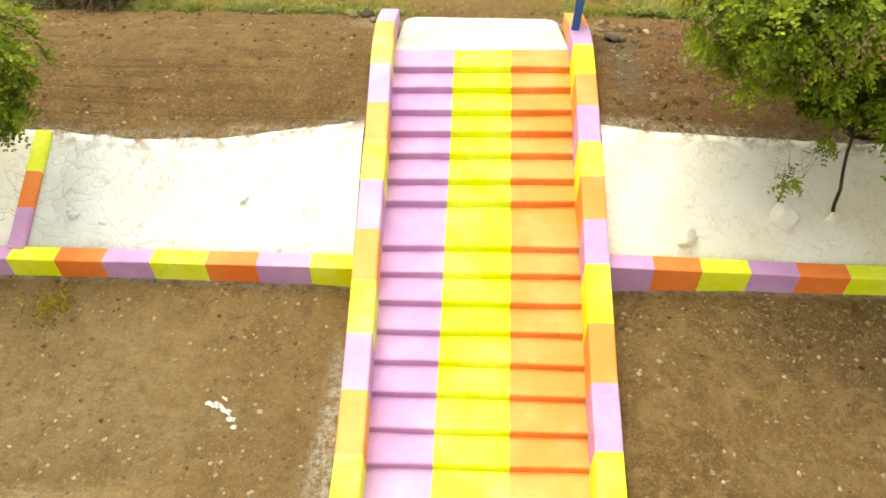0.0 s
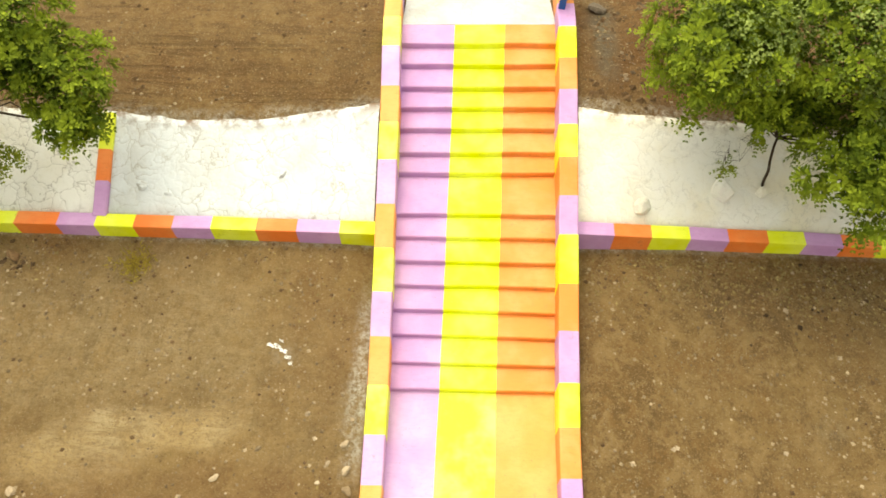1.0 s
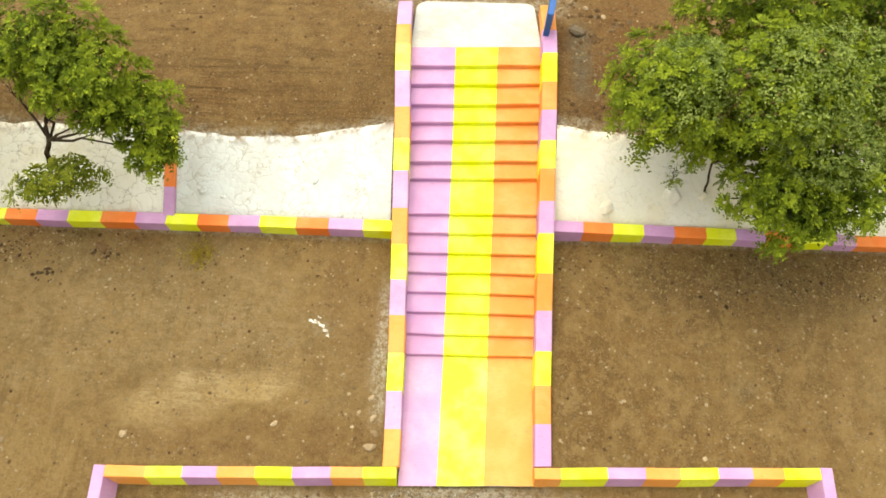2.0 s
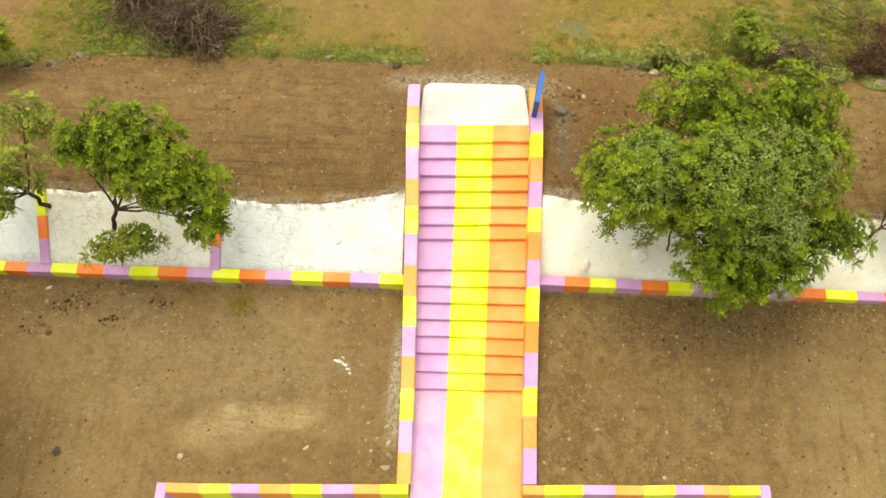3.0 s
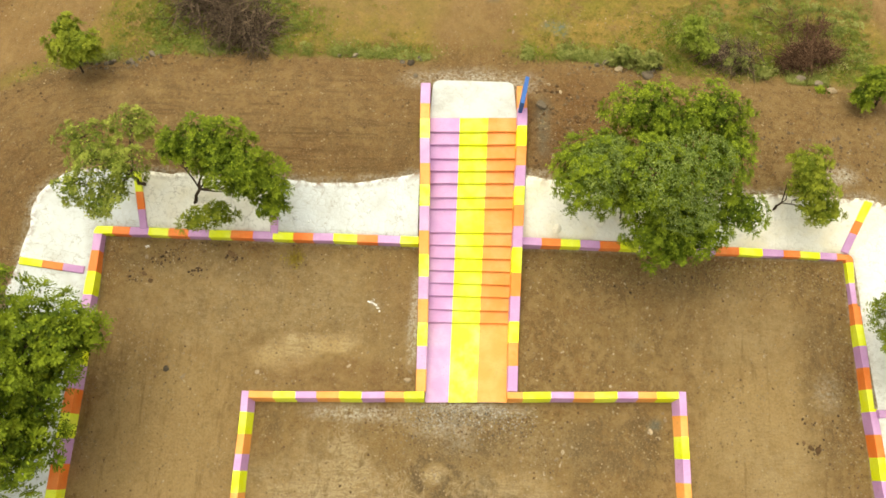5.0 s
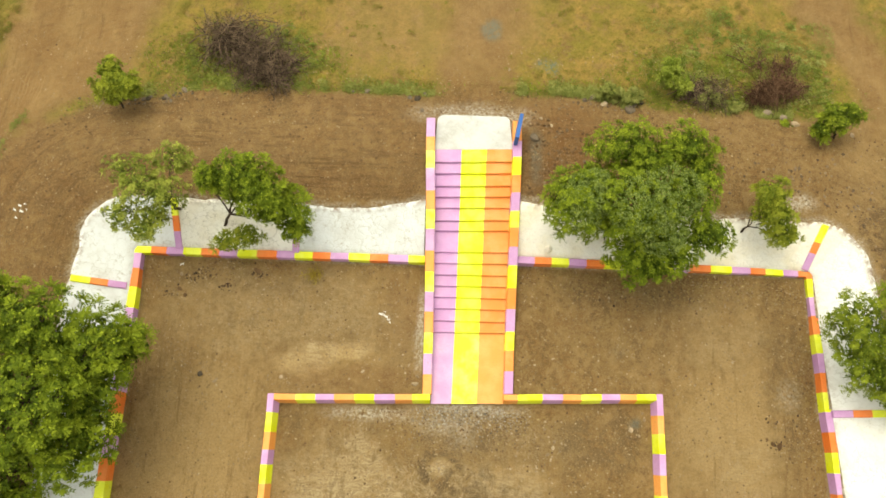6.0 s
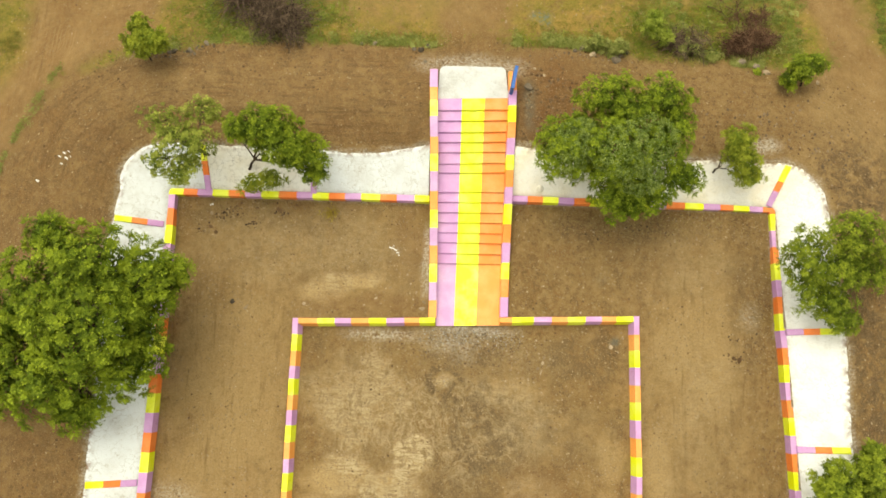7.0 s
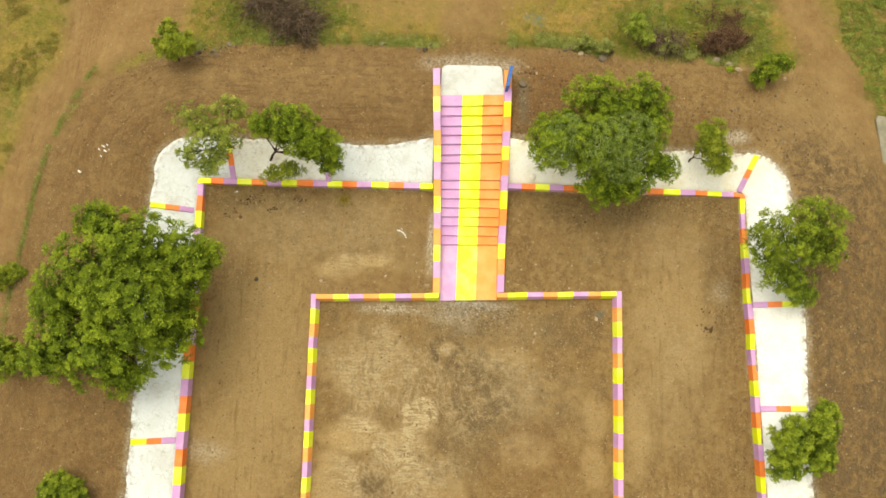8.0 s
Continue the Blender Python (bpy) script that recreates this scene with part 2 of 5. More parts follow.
    for size, far, share in ((52.0, 0.42, 0.30), (23.0, 0.36, 0.14)):
        cell = n.add("ShaderNodeTexVoronoi")
        cell.inputs["Scale"].default_value = size
        n.link(n.pos, cell.inputs["Vector"])
        pick = n.add("ShaderNodeSeparateColor")
        n.link(cell.outputs["Color"], pick.inputs[0])
        core = n.ramp(cell.outputs["Distance"], far, far * 0.55, 0, 1)
        lit = n.math("MULTIPLY", core, n.ramp(pick.outputs[0], 1 - share, 1 - share * 0.6, 0, 0.7))
        dim = n.math("MULTIPLY", core, n.ramp(pick.outputs[1], share, share * 0.6, 0, 0.27))
        soil = n.mix(lit, soil, n.mix(pick.outputs[2], (0.40, 0.30, 0.175), (0.25, 0.165, 0.078)))
        soil = n.mix(dim, soil, (0.070, 0.045, 0.022))
    grit = n.ramp(n.noise(27, 5, 0.78), 0.555, 0.67, 0, 0.8)
    soil = n.mix(grit, soil, (0.36, 0.27, 0.16))
    dark = n.ramp(n.noise(17, 6, 0.8), 0.43, 0.31, 0, 0.6)
    soil = n.mix(dark, soil, (0.056, 0.035, 0.017))
    lime = n.math("MULTIPLY", n.attr("lime"), n.ramp(n.noise(10, 7, 0.85), 0.40, 0.66))
    soil = n.mix(lime, soil, (0.60, 0.57, 0.50))
    blue = n.math("MULTIPLY", n.attr("spill"), n.ramp(n.noise(5, 6, 0.8), 0.32, 0.52))
    soil = n.mix(blue, soil, (0.11, 0.175, 0.175))
    soil = n.mix(1.0, soil, (0.940, 0.928, 0.902), "MULTIPLY")
    straw = n.mix(n.ramp(n.noise(0.9, 6, 0.75), 0.36, 0.64), (0.320, 0.205, 0.060), (0.215, 0.175, 0.036))
    straw = n.mix(n.ramp(n.noise(4.2, 7, 0.82), 0.46, 0.66, 0, 0.85), straw, (0.150, 0.136, 0.026))
    straw = n.mix(n.ramp(n.noise(11, 6, 0.82), 0.48, 0.70, 0, 0.85), straw, (0.090, 0.080, 0.020))
    straw = n.mix(n.ramp(n.noise(17, 5, 0.8), 0.55, 0.72, 0, 0.7), straw, (0.400, 0.300, 0.105))
    green = n.mix(n.ramp(n.noise(6, 6, 0.85), 0.38, 0.66), (0.070, 0.086, 0.016), (0.165, 0.165, 0.034))
    straw = n.mix(n.math("MULTIPLY", n.attr("green"), n.ramp(n.noise(1.6, 7, 0.8), 0.38, 0.58)), straw, green)
    cover = n.math("MULTIPLY", n.attr("grass"), n.ramp(n.noise(1.3, 8, 0.85), 0.36, 0.52))
    soil = n.mix(cover, soil, straw)
    clods = n.math("ADD", n.noise(3.2, 6, 0.7), n.math("MULTIPLY", n.noise(18, 6, 0.8), 0.6))
    clods = n.math("SUBTRACT", clods, n.math("MULTIPLY", n.math("MULTIPLY", track, rut), 1.4))
    n.bump(clods, 1.0, 0.11)
    return n.done(soil)


EARTH = ground_material()


def cement_material():
    n = Nodes("grey_cement", 0.9, 0.2)
    tone = n.mix(n.ramp(n.noise(3, 5), 0.35, 0.7), (0.17, 0.155, 0.115), (0.25, 0.225, 0.17))
    tone = n.mix(n.ramp(n.noise(16, 6, 0.8), 0.5, 0.75, 0, 0.6), tone, (0.10, 0.09, 0.065))
    n.bump(n.noise(30, 5, 0.7), 0.4, 0.01)
    return n.done(tone)


CEMENT = cement_material()


def stone_material(name, a, b):
    n = Nodes(name, 0.9, 0.2)
    info = n.add("ShaderNodeObjectInfo")
    isl = n.add("ShaderNodeNewGeometry").outputs["Random Per Island"]
    r = n.math("FRACT", n.math("ADD", info.outputs["Random"], isl))
    tone = n.mix(r, a, b)
    tone = n.mix(n.ramp(n.noise(24, 5, 0.7), 0.45, 0.7, 0, 0.6), tone, darker(a, 0.5))
    n.bump(n.noise(40, 4, 0.7), 0.5, 0.01)
    return n.done(tone)


STONE = stone_material("pale_field_stone", (0.22, 0.155, 0.088), (0.42, 0.33, 0.22))
DARK_STONE = stone_material("grey_field_stone", (0.062, 0.048, 0.032), (0.22, 0.175, 0.125))
PEBBLE = stone_material("mixed_gravel", (0.135, 0.090, 0.046), (0.42, 0.32, 0.195))
RUBBLE = stone_material("brown_rubble", (0.085, 0.055, 0.030), (0.27, 0.195, 0.12))
CLOD = stone_material("earth_clod", (0.085, 0.048, 0.021), (0.19, 0.115, 0.055))
LITTER = stone_material("torn_white_litter", (0.70, 0.68, 0.64), (0.85, 0.84, 0.82))


def bark_material():
    n = Nodes("dark_bark", 0.95, 0.1)
    tone = n.mix(n.ramp(n.noise(9, 6, 0.7, (1, 1, 0.25)), 0.35, 0.7), (0.035, 0.024, 0.016), (0.10, 0.075, 0.052))
    n.bump(n.noise(22, 5, 0.7, (1, 1, 0.2)), 0.8, 0.03)
    return n.done(tone)


BARK = bark_material()


def leaf_material(name, a, b, tip):
    n = Nodes(name, 0.65, 0.14)
    isl = n.add("ShaderNodeNewGeometry").outputs["Random Per Island"]
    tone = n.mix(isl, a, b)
    # in crowns this tone carries painted light and shade; elsewhere plain variation
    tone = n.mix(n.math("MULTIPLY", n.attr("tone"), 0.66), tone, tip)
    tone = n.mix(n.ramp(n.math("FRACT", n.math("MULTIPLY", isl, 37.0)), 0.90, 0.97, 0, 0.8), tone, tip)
    out = n.t.nodes["Material Output"]
    thin = n.add("ShaderNodeBsdfTranslucent")
    n.put(thin.inputs["Color"], n.mix(0.5, tone, tip))
    both = n.add("ShaderNodeMixShader")
    both.inputs[0].default_value = 0.20
    n.done(tone)
    n.link(n.bsdf.outputs[0], both.inputs[1])
    n.link(thin.outputs[0], both.inputs[2])
    n.link(both.outputs[0], out.inputs["Surface"])
    return n.mat


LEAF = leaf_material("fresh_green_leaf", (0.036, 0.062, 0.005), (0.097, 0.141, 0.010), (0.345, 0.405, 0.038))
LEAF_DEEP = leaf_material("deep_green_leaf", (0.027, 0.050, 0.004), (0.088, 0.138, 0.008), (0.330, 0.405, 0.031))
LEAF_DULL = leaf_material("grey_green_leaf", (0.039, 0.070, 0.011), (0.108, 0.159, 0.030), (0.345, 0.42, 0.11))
LEAF_YOUNG = leaf_material("yellow_green_leaf", (0.070, 0.104, 0.009), (0.165, 0.205, 0.018), (0.35, 0.37, 0.04))
LEAF_LIME = leaf_material("lime_green_leaf", (0.090, 0.132, 0.014), (0.19, 0.240, 0.028), (0.36, 0.40, 0.07))
LEAF_MID = leaf_material("light_green_leaf", (0.060, 0.090, 0.011), (0.160, 0.205, 0.024), (0.46, 0.49, 0.10))
HERB = leaf_material("dull_green_herb", (0.052, 0.076, 0.011), (0.130, 0.160, 0.024), (0.27, 0.29, 0.060))
WEED = leaf_material("pale_weed_leaf", (0.095, 0.125, 0.020), (0.20, 0.215, 0.050), (0.32, 0.32, 0.105))
BLADE = leaf_material("dry_grass_blade", (0.13, 0.108, 0.020), (0.26, 0.19, 0.042), (0.15, 0.15, 0.026))


def twig_material(name, a, b):
    n = Nodes(name, 0.9, 0.15)
    isl = n.add("ShaderNodeNewGeometry").outputs["Random Per Island"]
    return n.done(n.mix(n.math("POWER", isl, 1.9), a, b))


TWIG = twig_material("dead_grey_brown_twigs", (0.018, 0.011, 0.007), (0.25, 0.175, 0.115))
TWIG_RED = twig_material("dead_red_brown_twigs", (0.036, 0.017, 0.009), (0.235, 0.135, 0.078))


# ---- building helpers ----
def mesh_of(name, verts, faces, mats, idx=None, smooth=False):
    me = bpy.data.meshes.new(name)
    me.from_pydata([tuple(v) for v in verts], [], faces)
    for m in mats if isinstance(mats, (list, tuple)) else [mats]:
        me.materials.append(m)
    if idx is not None:
        me.polygons.foreach_set("material_index", idx)
    if smooth:
        me.polygons.foreach_set("use_smooth", [True] * len(me.polygons))
    me.update()
    return me


def part_mesh(name, me, parent=None, label="", local=False):
    """A mesh under its thing. Its points are in the world's metres, or in the thing's own if local."""
    ob = new(name, me)
    if parent is not None:
        ob.parent = parent
        if not local:
            ob.matrix_parent_inverse = Matrix.Translation(-parent.location)
    return tagged(ob, label)


def part(name, bm, material, parent=None, label="", local=False):
    me = bpy.data.meshes.new(name)
    bm.to_mesh(me)
    bm.free()
    for m in material if isinstance(material, (list, tuple)) else [material]:
        me.materials.append(m)
    return part_mesh(name, me, parent, label, local)


def empty(name, at, label, category, group="", kind=""):
    ob = new(name)
    ob.location = at
    ob.empty_display_size = 0.2
    return tagged(ob, label, category, group, kind)


def lerp(a, b, t):
    return a + (b - a) * t


def smooth(lo, hi, v):
    t = min(1.0, max(0.0, (v - lo) / (hi - lo)))
    return t * t * (3 - 2 * t)


def bend(table, v):
    """Straight pieces through a short table of (v, value)."""
    for (a, p), (b, q) in zip(table, table[1:]):
        if v <= b:
            return lerp(p, q, (v - a) / (b - a)) if v > a else p
    return table[-1][1]


def wob(x, y, s, k=0.0):
    return noise.noise(Vector((x * s + 17.3 * k, y * s - 9.1 * k, 3.7 * k)))


# ---- plan of the place ----
# terrace kerb: front line y 5.73, inner faces at WEST and east(y); pit kerb: 0.29 thick round the lower court
KERB_Y, KERB_W = 5.73, 0.29
WEST, SOUTH = -10.70, -9.6
PIT_W, PIT_E = -6.17, 6.36
STAIR_L = [(1.3, -1.27), (3.5, -1.31), (7.3, -1.42), (10.6, -1.56)]
STAIR_R = [(1.3, 1.60), (10.6, 1.61)]
WALL = 0.29


def east(y):
    return 11.05 + 0.045 * (KERB_Y - y)


def pit_y(x):
    return bend([(-6.2, 1.36), (-1.3, 1.56), (1.6, 1.68), (6.4, 1.88)], x)


def kerb_top(x, y):
    if y > KERB_Y - 0.5:
        return bend([(-11, 0.50), (-1.4, 0.56), (1.6, 0.62), (5, 0.58), (11.3, 0.45)], x)
    return 0.48 if x < 0 else 0.43


def kerb_line(x):
    return KERB_Y if x < 0 else KERB_Y + 0.09


def outside(x, y):
    """Metres outside the terrace kerb's front line (negative within)."""
    dx = max(WEST - x, x - east(y))
    dy = y - kerb_line(x)
    if dx > 0 and dy > 0:
        return math.hypot(dx, dy)
    return max(dx, dy)


def in_pit(x, y):
    return PIT_W + 0.14 < x < PIT_E - 0.14 and y < pit_y(x) - 0.14


def terrace(x, y):
    return bend([(-10, -0.02), (1.2, 0.0), (5.8, 0.20)], y) + 0.02 * wob(x, y, 0.7) + 0.10 * smooth(1.0, 4.0, x) * smooth(3.0, 5.5, y) + 0.05 * smooth(-1.0, -2.0, x) * smooth(4.5, 5.6, y)


def bank(d):
    return bend([(0, 0.40), (0.2, 0.46), (1.68, 1.27), (3.2, 1.42), (4.2, 1.30), (5.2, 0.96), (6.0, 0.68), (9.0, 0.22), (16, 0.06), (900, 0.0)], d)


EDGE_N = [(-10.7, 1.66), (-5.4, 1.62), (-4.4, 1.54), (-3.3, 1.57), (-2.5, 1.71), (-1.5, 1.92), (1.68, 1.94), (2.3, 1.83), (3.2, 1.76), (5, 1.68), (8.3, 1.62), (11.1, 1.62)]
EDGE_W = [(-9.6, 1.66), (-3.2, 1.68), (1.0, 1.82), (3.7, 1.90), (5.1, 1.74), (5.8, 1.68)]
EDGE_E = [(-9.6, 1.55), (-5.2, 1.58), (-1.7, 1.68), (1.1, 1.80), (4.0, 1.76), (5.8, 1.66)]


def bank_edge(x, y):
    """How far the white facing reaches up the bank, ragged along its run."""
    if WEST < x < east(KERB_Y) and y > KERB_Y:
        w = bend(EDGE_N, x)
    else:
        w = bend(EDGE_W if x < 0 else EDGE_E, min(y, 5.8))
        if y > KERB_Y and x < 0:
            w += 0.10 * math.sin(math.pi * min(1.0, (y - KERB_Y) / 1.7))
    return w + (0.05 if x < 11 else 0.03) * noise.noise(Vector((x * 1.9, y * 1.9, 2.2))) + (0.022 if x < 11 else 0.012) * noise.noise(Vector((x * 7, y * 7, 1.7)))


def height(x, y):
    d = outside(x, y)
    if d < 0.14:
        if in_pit(x, y):
            z = -0.34 + 0.02 * wob(x, y, 0.8, 1) + 0.012 * wob(x, y, 2.9, 2)
        else:
            z = terrace(x, y) + 0.010 * wob(x, y, 3.1, 3)
    else:
        z = bank(d) + (0.03 * wob(x, y, 0.6, 4) + 0.02 * wob(x, y, 2.2, 5)) * smooth(1.6, 2.6, d)
        if d < 2.2:
            e = bank_edge(x, y)
            z -= 0.07 * smooth(0.15, 0.4, d) * (1 - smooth(e - 0.12, e + 0.08, d))
        z += 0.05 * smooth(5.0, 5.5, d) * (1 - smooth(5.6, 6.6, d)) * wob(x, y, 1.1, 6)
    lx, rx = bend(STAIR_L, y), bend(STAIR_R, y)
    if lx + 0.10 < x < rx - 0.10 and 1.3 < y < 10.75:
        z = min(z, stair_floor(y) - 0.12)
    return z


# staircase: noses at the stair's middle line, from the bottom slab up to the white head slab; the flights lie slightly askew
NOSES = [3.604, 3.964, 4.348, 4.700, 5.066, 5.418, 5.784, 6.140, 6.851, 7.165, 7.565, 7.909, 8.256, 8.654, 9.018]
STEP_FRONT, LOW_Z, LAND_Z, TOP_Z = NOSES[0], -0.185, 0.615, 1.364
TREADS = [lerp(-0.085, LAND_Z, i / 7) for i in range(8)] + [lerp(LAND_Z, TOP_Z, i / 7) for i in range(1, 8)]
TOP_BACK, HEAD_BACK = 9.448, 10.78
SKEW = [(1.4, 0.043), (3.6, 0.024), (4.6, 0.008), (5.8, 0.030), (6.9, 0.047), (9.5, 0.044), (10.7, 0.02)]


def askew(x, y):
    return bend(SKEW, y) * (x - 0.1)


def stair_floor(y):
    if y < STEP_FRONT:
        return bend([(1.4, -0.265), (2.2, -0.22), (STEP_FRONT, LOW_Z)], y)
    return [z for n, z in zip(NOSES, TREADS) if n <= y][-1]


PARAPET = [(1.4, 0.03), (2.4, 0.10), (3.0, 0.15), (3.55, 0.24), (4.3, 0.42), (5.0, 0.63), (6.3, 1.00), (7.9, 1.44), (8.6, 1.59), (9.2, 1.70), (9.7, 1.66), (10.6, 1.42)]


# ---- ground: one sheet out to the horizon ----
def axis(lo, hi, step, far):
    core = list(np.arange(lo, hi + step / 2, step))
    out, s, v = [], step, hi
    while v < far:
        s *= 1.22
        v += s
        out.append(v)
    back, s, v = [], step, lo
    while v > -far:
        s *= 1.22
        v -= s
        back.append(v)
    return back[::-1] + core + out


def build_ground():
    xs, ys = axis(-20, 18.5, 0.125, 900), axis(-9, 17.5, 0.125, 900)
    nx, ny = len(xs), len(ys)
    verts = [(x, y, height(x, y)) for y in ys for x in xs]
    faces = [(j * nx + i, j * nx + i + 1, (j + 1) * nx + i + 1, (j + 1) * nx + i) for j in range(ny - 1) for i in range(nx - 1)]
    me = mesh_of("ground", verts, faces, EARTH, smooth=True)
    layers = {k: [] for k in ("grass", "green", "pale", "damp", "red", "track", "lime", "spill", "road", "mud", "rake", "dist")}
    for x, y, z in verts:
        d = outside(x, y)
        for k, v in layer_values(x, y, d).items():
            layers[k].append(v)
    for k, v in layers.items():
        me.attributes.new(k, "FLOAT", "POINT").data.foreach_set("value", v)
    return tagged(new("ground", me), "bare brown earth court, bank and thin dry grass", "ground", kind="structure")


def blob(x, y, cx, cy, rx, ry, soft=0.5):
    r = math.hypot((x - cx) / rx, (y - cy) / ry) + 0.45 * wob(x, y, 0.9, 7) + 0.25 * wob(x, y, 2.7, 8)
    return 1 - smooth(1 - soft, 1 + soft, r)


def grass_edge(x):
    return bend([(-22, 7.0), (-16, 9.6), (-13, 10.7), (-10, 11.5), (-6.6, 11.75), (-1.8, 11.7), (3, 12.0), (6.3, 11.5), (10.7, 11.3), (13, 11.5)], x)


WEST_GRASS = [(-10, -21.0), (4, -19.4), (6.1, -18.85), (7.8, -18.4), (9.3, -17.85), (11, -17.3), (13.6, -17.1), (15.7, -16.5), (40, -8.0)]
WEST_TRACK = [(-10, -19.8), (4.6, -17.7), (8.1, -16.5), (9.3, -16.0), (10.8, -14.5), (11.6, -12.2), (15, -11.8), (40, -4.0)]
EAST_TRACK = [(-10, 17.0), (9.0, 14.8), (12.0, 13.7), (14.0, 13.1), (16.0, 11.7), (40, 2.0)]
EAST_GRASS = [(-10, 20.5), (8.5, 17.0), (10.5, 16.4), (12.1, 15.8), (14.0, 15.0), (17.0, 13.6), (40, 5.0)]


def grass_at(x, y):
    k = 0.5 * wob(x, y, 0.9, 10) + 0.2 * wob(x, y, 3.1, 11)
    north = smooth(-0.2, 0.3, y - grass_edge(x) + 0.6 * k)
    north *= smooth(-0.5, 0.7, x - bend(WEST_TRACK, y) + k) * smooth(-0.5, 0.7, bend(EAST_TRACK, y) - x + k)
    return max(north, smooth(-0.4, 0.6, bend(WEST_GRASS, y) - x + k), smooth(-0.4, 0.6, x - bend(EAST_GRASS, y) + k))


def dirt_track(x, y):
    """How far a spot belongs to the pale dirt tracks that pass the bank on both sides."""
    k = 0.5 * wob(x, y, 0.8, 8)
    west = smooth(-0.8, 0.8, bend(WEST_TRACK, y) - x + k)
    east = smooth(-1.2, 1.2, x - bend(EAST_TRACK, y) + k)
    return max(west, (0.35 + 0.4 * smooth(6.5, 9.5, y)) * east)


def layer_values(x, y, d):
    g = grass_at(x, y) if d > 2 else 0.0
    road = dirt_track(x, y) if d > 2.2 else 0.0
    path = (1 - smooth(0.7, 1.9, abs(x + 0.1 - 0.08 * (y - 11)) + 0.5 * wob(x, y, 0.7, 12))) if y > 10 else 0.0
    bare = max(blob(x, y, -3.0, 14.6, 2.6, 1.8), blob(x, y, 0.8, 15.5, 2.0, 1.8))
    g *= (1 - 0.92 * path) * (1 - 0.55 * bare)
    green = max(blob(x, y, -8.2, 12.6, 3.2, 1.5), blob(x, y, 8.6, 12.6, 3.4, 1.3), 0.8 * (1 - smooth(0.1, 0.9, y - grass_edge(x)))) if y > 9 else 0.0
    if x < -15 or x > 13.5:
        green = max(green, 0.65 if x > 0 else 0.5, 1.0 * (x > 15.5), 0.8 * blob(x, y, -19.0, 9.5, 1.6, 1.6))
    mud = rake = 0.0
    if d < 0:
        pit = in_pit(x, y)
        pale = max(blob(x, y, -4.1, 2.78, 1.15, 0.34, 0.22), 0.9 * blob(x, y, -5.2, 2.4, 1.0, 0.40, 0.35), 0.5 * blob(x, y, -7.8, -1.5, 1.6, 5.0, 0.7), 0.55 * blob(x, y, 8.4, 0.6, 1.5, 3.6, 0.7), 0.6 * blob(x, y, 6.9, -3.5, 0.5, 1.6))
        damp = max(0.5 * blob(x, y, 5.4, 5.0, 3.0, 0.4, 0.6), 0.3 * blob(x, y, -8.0, 5.0, 2.4, 0.4, 0.6), 0.5 * blob(x, y, 10.3, 2.5, 0.7, 2.6))
        red = 0.5 * blob(x, y, -3.4, 1.9, 2.2, 0.5) + 0.35 * blob(x, y, -1.9, 4.6, 0.8, 1.4)
        if pit:
            ring = math.hypot(x + 0.62, y + 0.66) + 0.06 * wob(x, y, 2.2, 21)
            pale = max(blob(x, y, -4.2, -4.2, 1.3, 0.7, 0.22), 0.55 * blob(x, y, -3.9, -1.6, 1.9, 1.4, 0.4), 1.25 * blob(x, y, -1.6, -3.3, 0.65, 0.75, 0.2), 1.15 * blob(x, y, -2.3, -4.6, 1.3, 0.7, 0.25), 0.8 * blob(x, y, -4.9, -5.9, 0.9, 1.2, 0.25), 0.7 * blob(x, y, -1.2, -5.8, 1.6, 1.0, 0.4),
                       0.5 * blob(x, y, 5.25, -5.1, 0.4, 0.9, 0.4), 0.35 * blob(x, y, 2.8, -2.2, 1.6, 0.9, 0.4),
                       0.5 * blob(x, y, 5.4, -3.2, 0.42, 0.9, 0.4), 0.5 * blob(x, y, 1.6, -0.9, 1.3, 0.5, 0.3), 0.5 * blob(x, y, 2.6, -4.6, 1.2, 0.7, 0.3), 0.9 * (1 - smooth(0.2, 0.34, ring)))
            damp = max(0.8 * blob(x, y, 0.75, -2.6, 1.5, 1.4, 0.35), 0.75 * blob(x, y, 0.2, -1.4, 1.0, 1.0, 0.35), blob(x, y, -3.3, -6.0, 0.5, 0.4, 0.5), 0.6 * blob(x, y, 5.6, -2.0, 0.3, 0.6, 0.4), 0.5 * blob(x, y, 0.2, -4.6, 1.6, 1.4, 0.4), 1.0 * smooth(0.30, 0.42, ring) * (1 - smooth(0.6, 0.8, ring)), 0.6 * blob(x, y, 4.6, 0.4, 1.4, 1.1, 0.5),
                       0.55 * blob(x, y, 0.1, 0.5, 1.5, 0.9, 0.4), 0.45 * blob(x, y, 3.6, -2.2, 0.8, 1.8, 0.4), 0.5 * blob(x, y, -5.4, 0.6, 0.5, 1.4, 0.4))
            red = 0.4 * blob(x, y, 3.0, -5.2, 1.8, 1.6)
            mud = max(blob(x, y, -0.5, -2.4, 3.6, 2.6, 0.7), 0.9 * blob(x, y, -3.5, -1.8, 2.0, 2.6, 0.7), 0.7 * blob(x, y, 1.5, 0.2, 2.5, 1.2, 0.7), 0.9 * blob(x, y, -2.6, -5.6, 2.3, 1.5, 0.6))
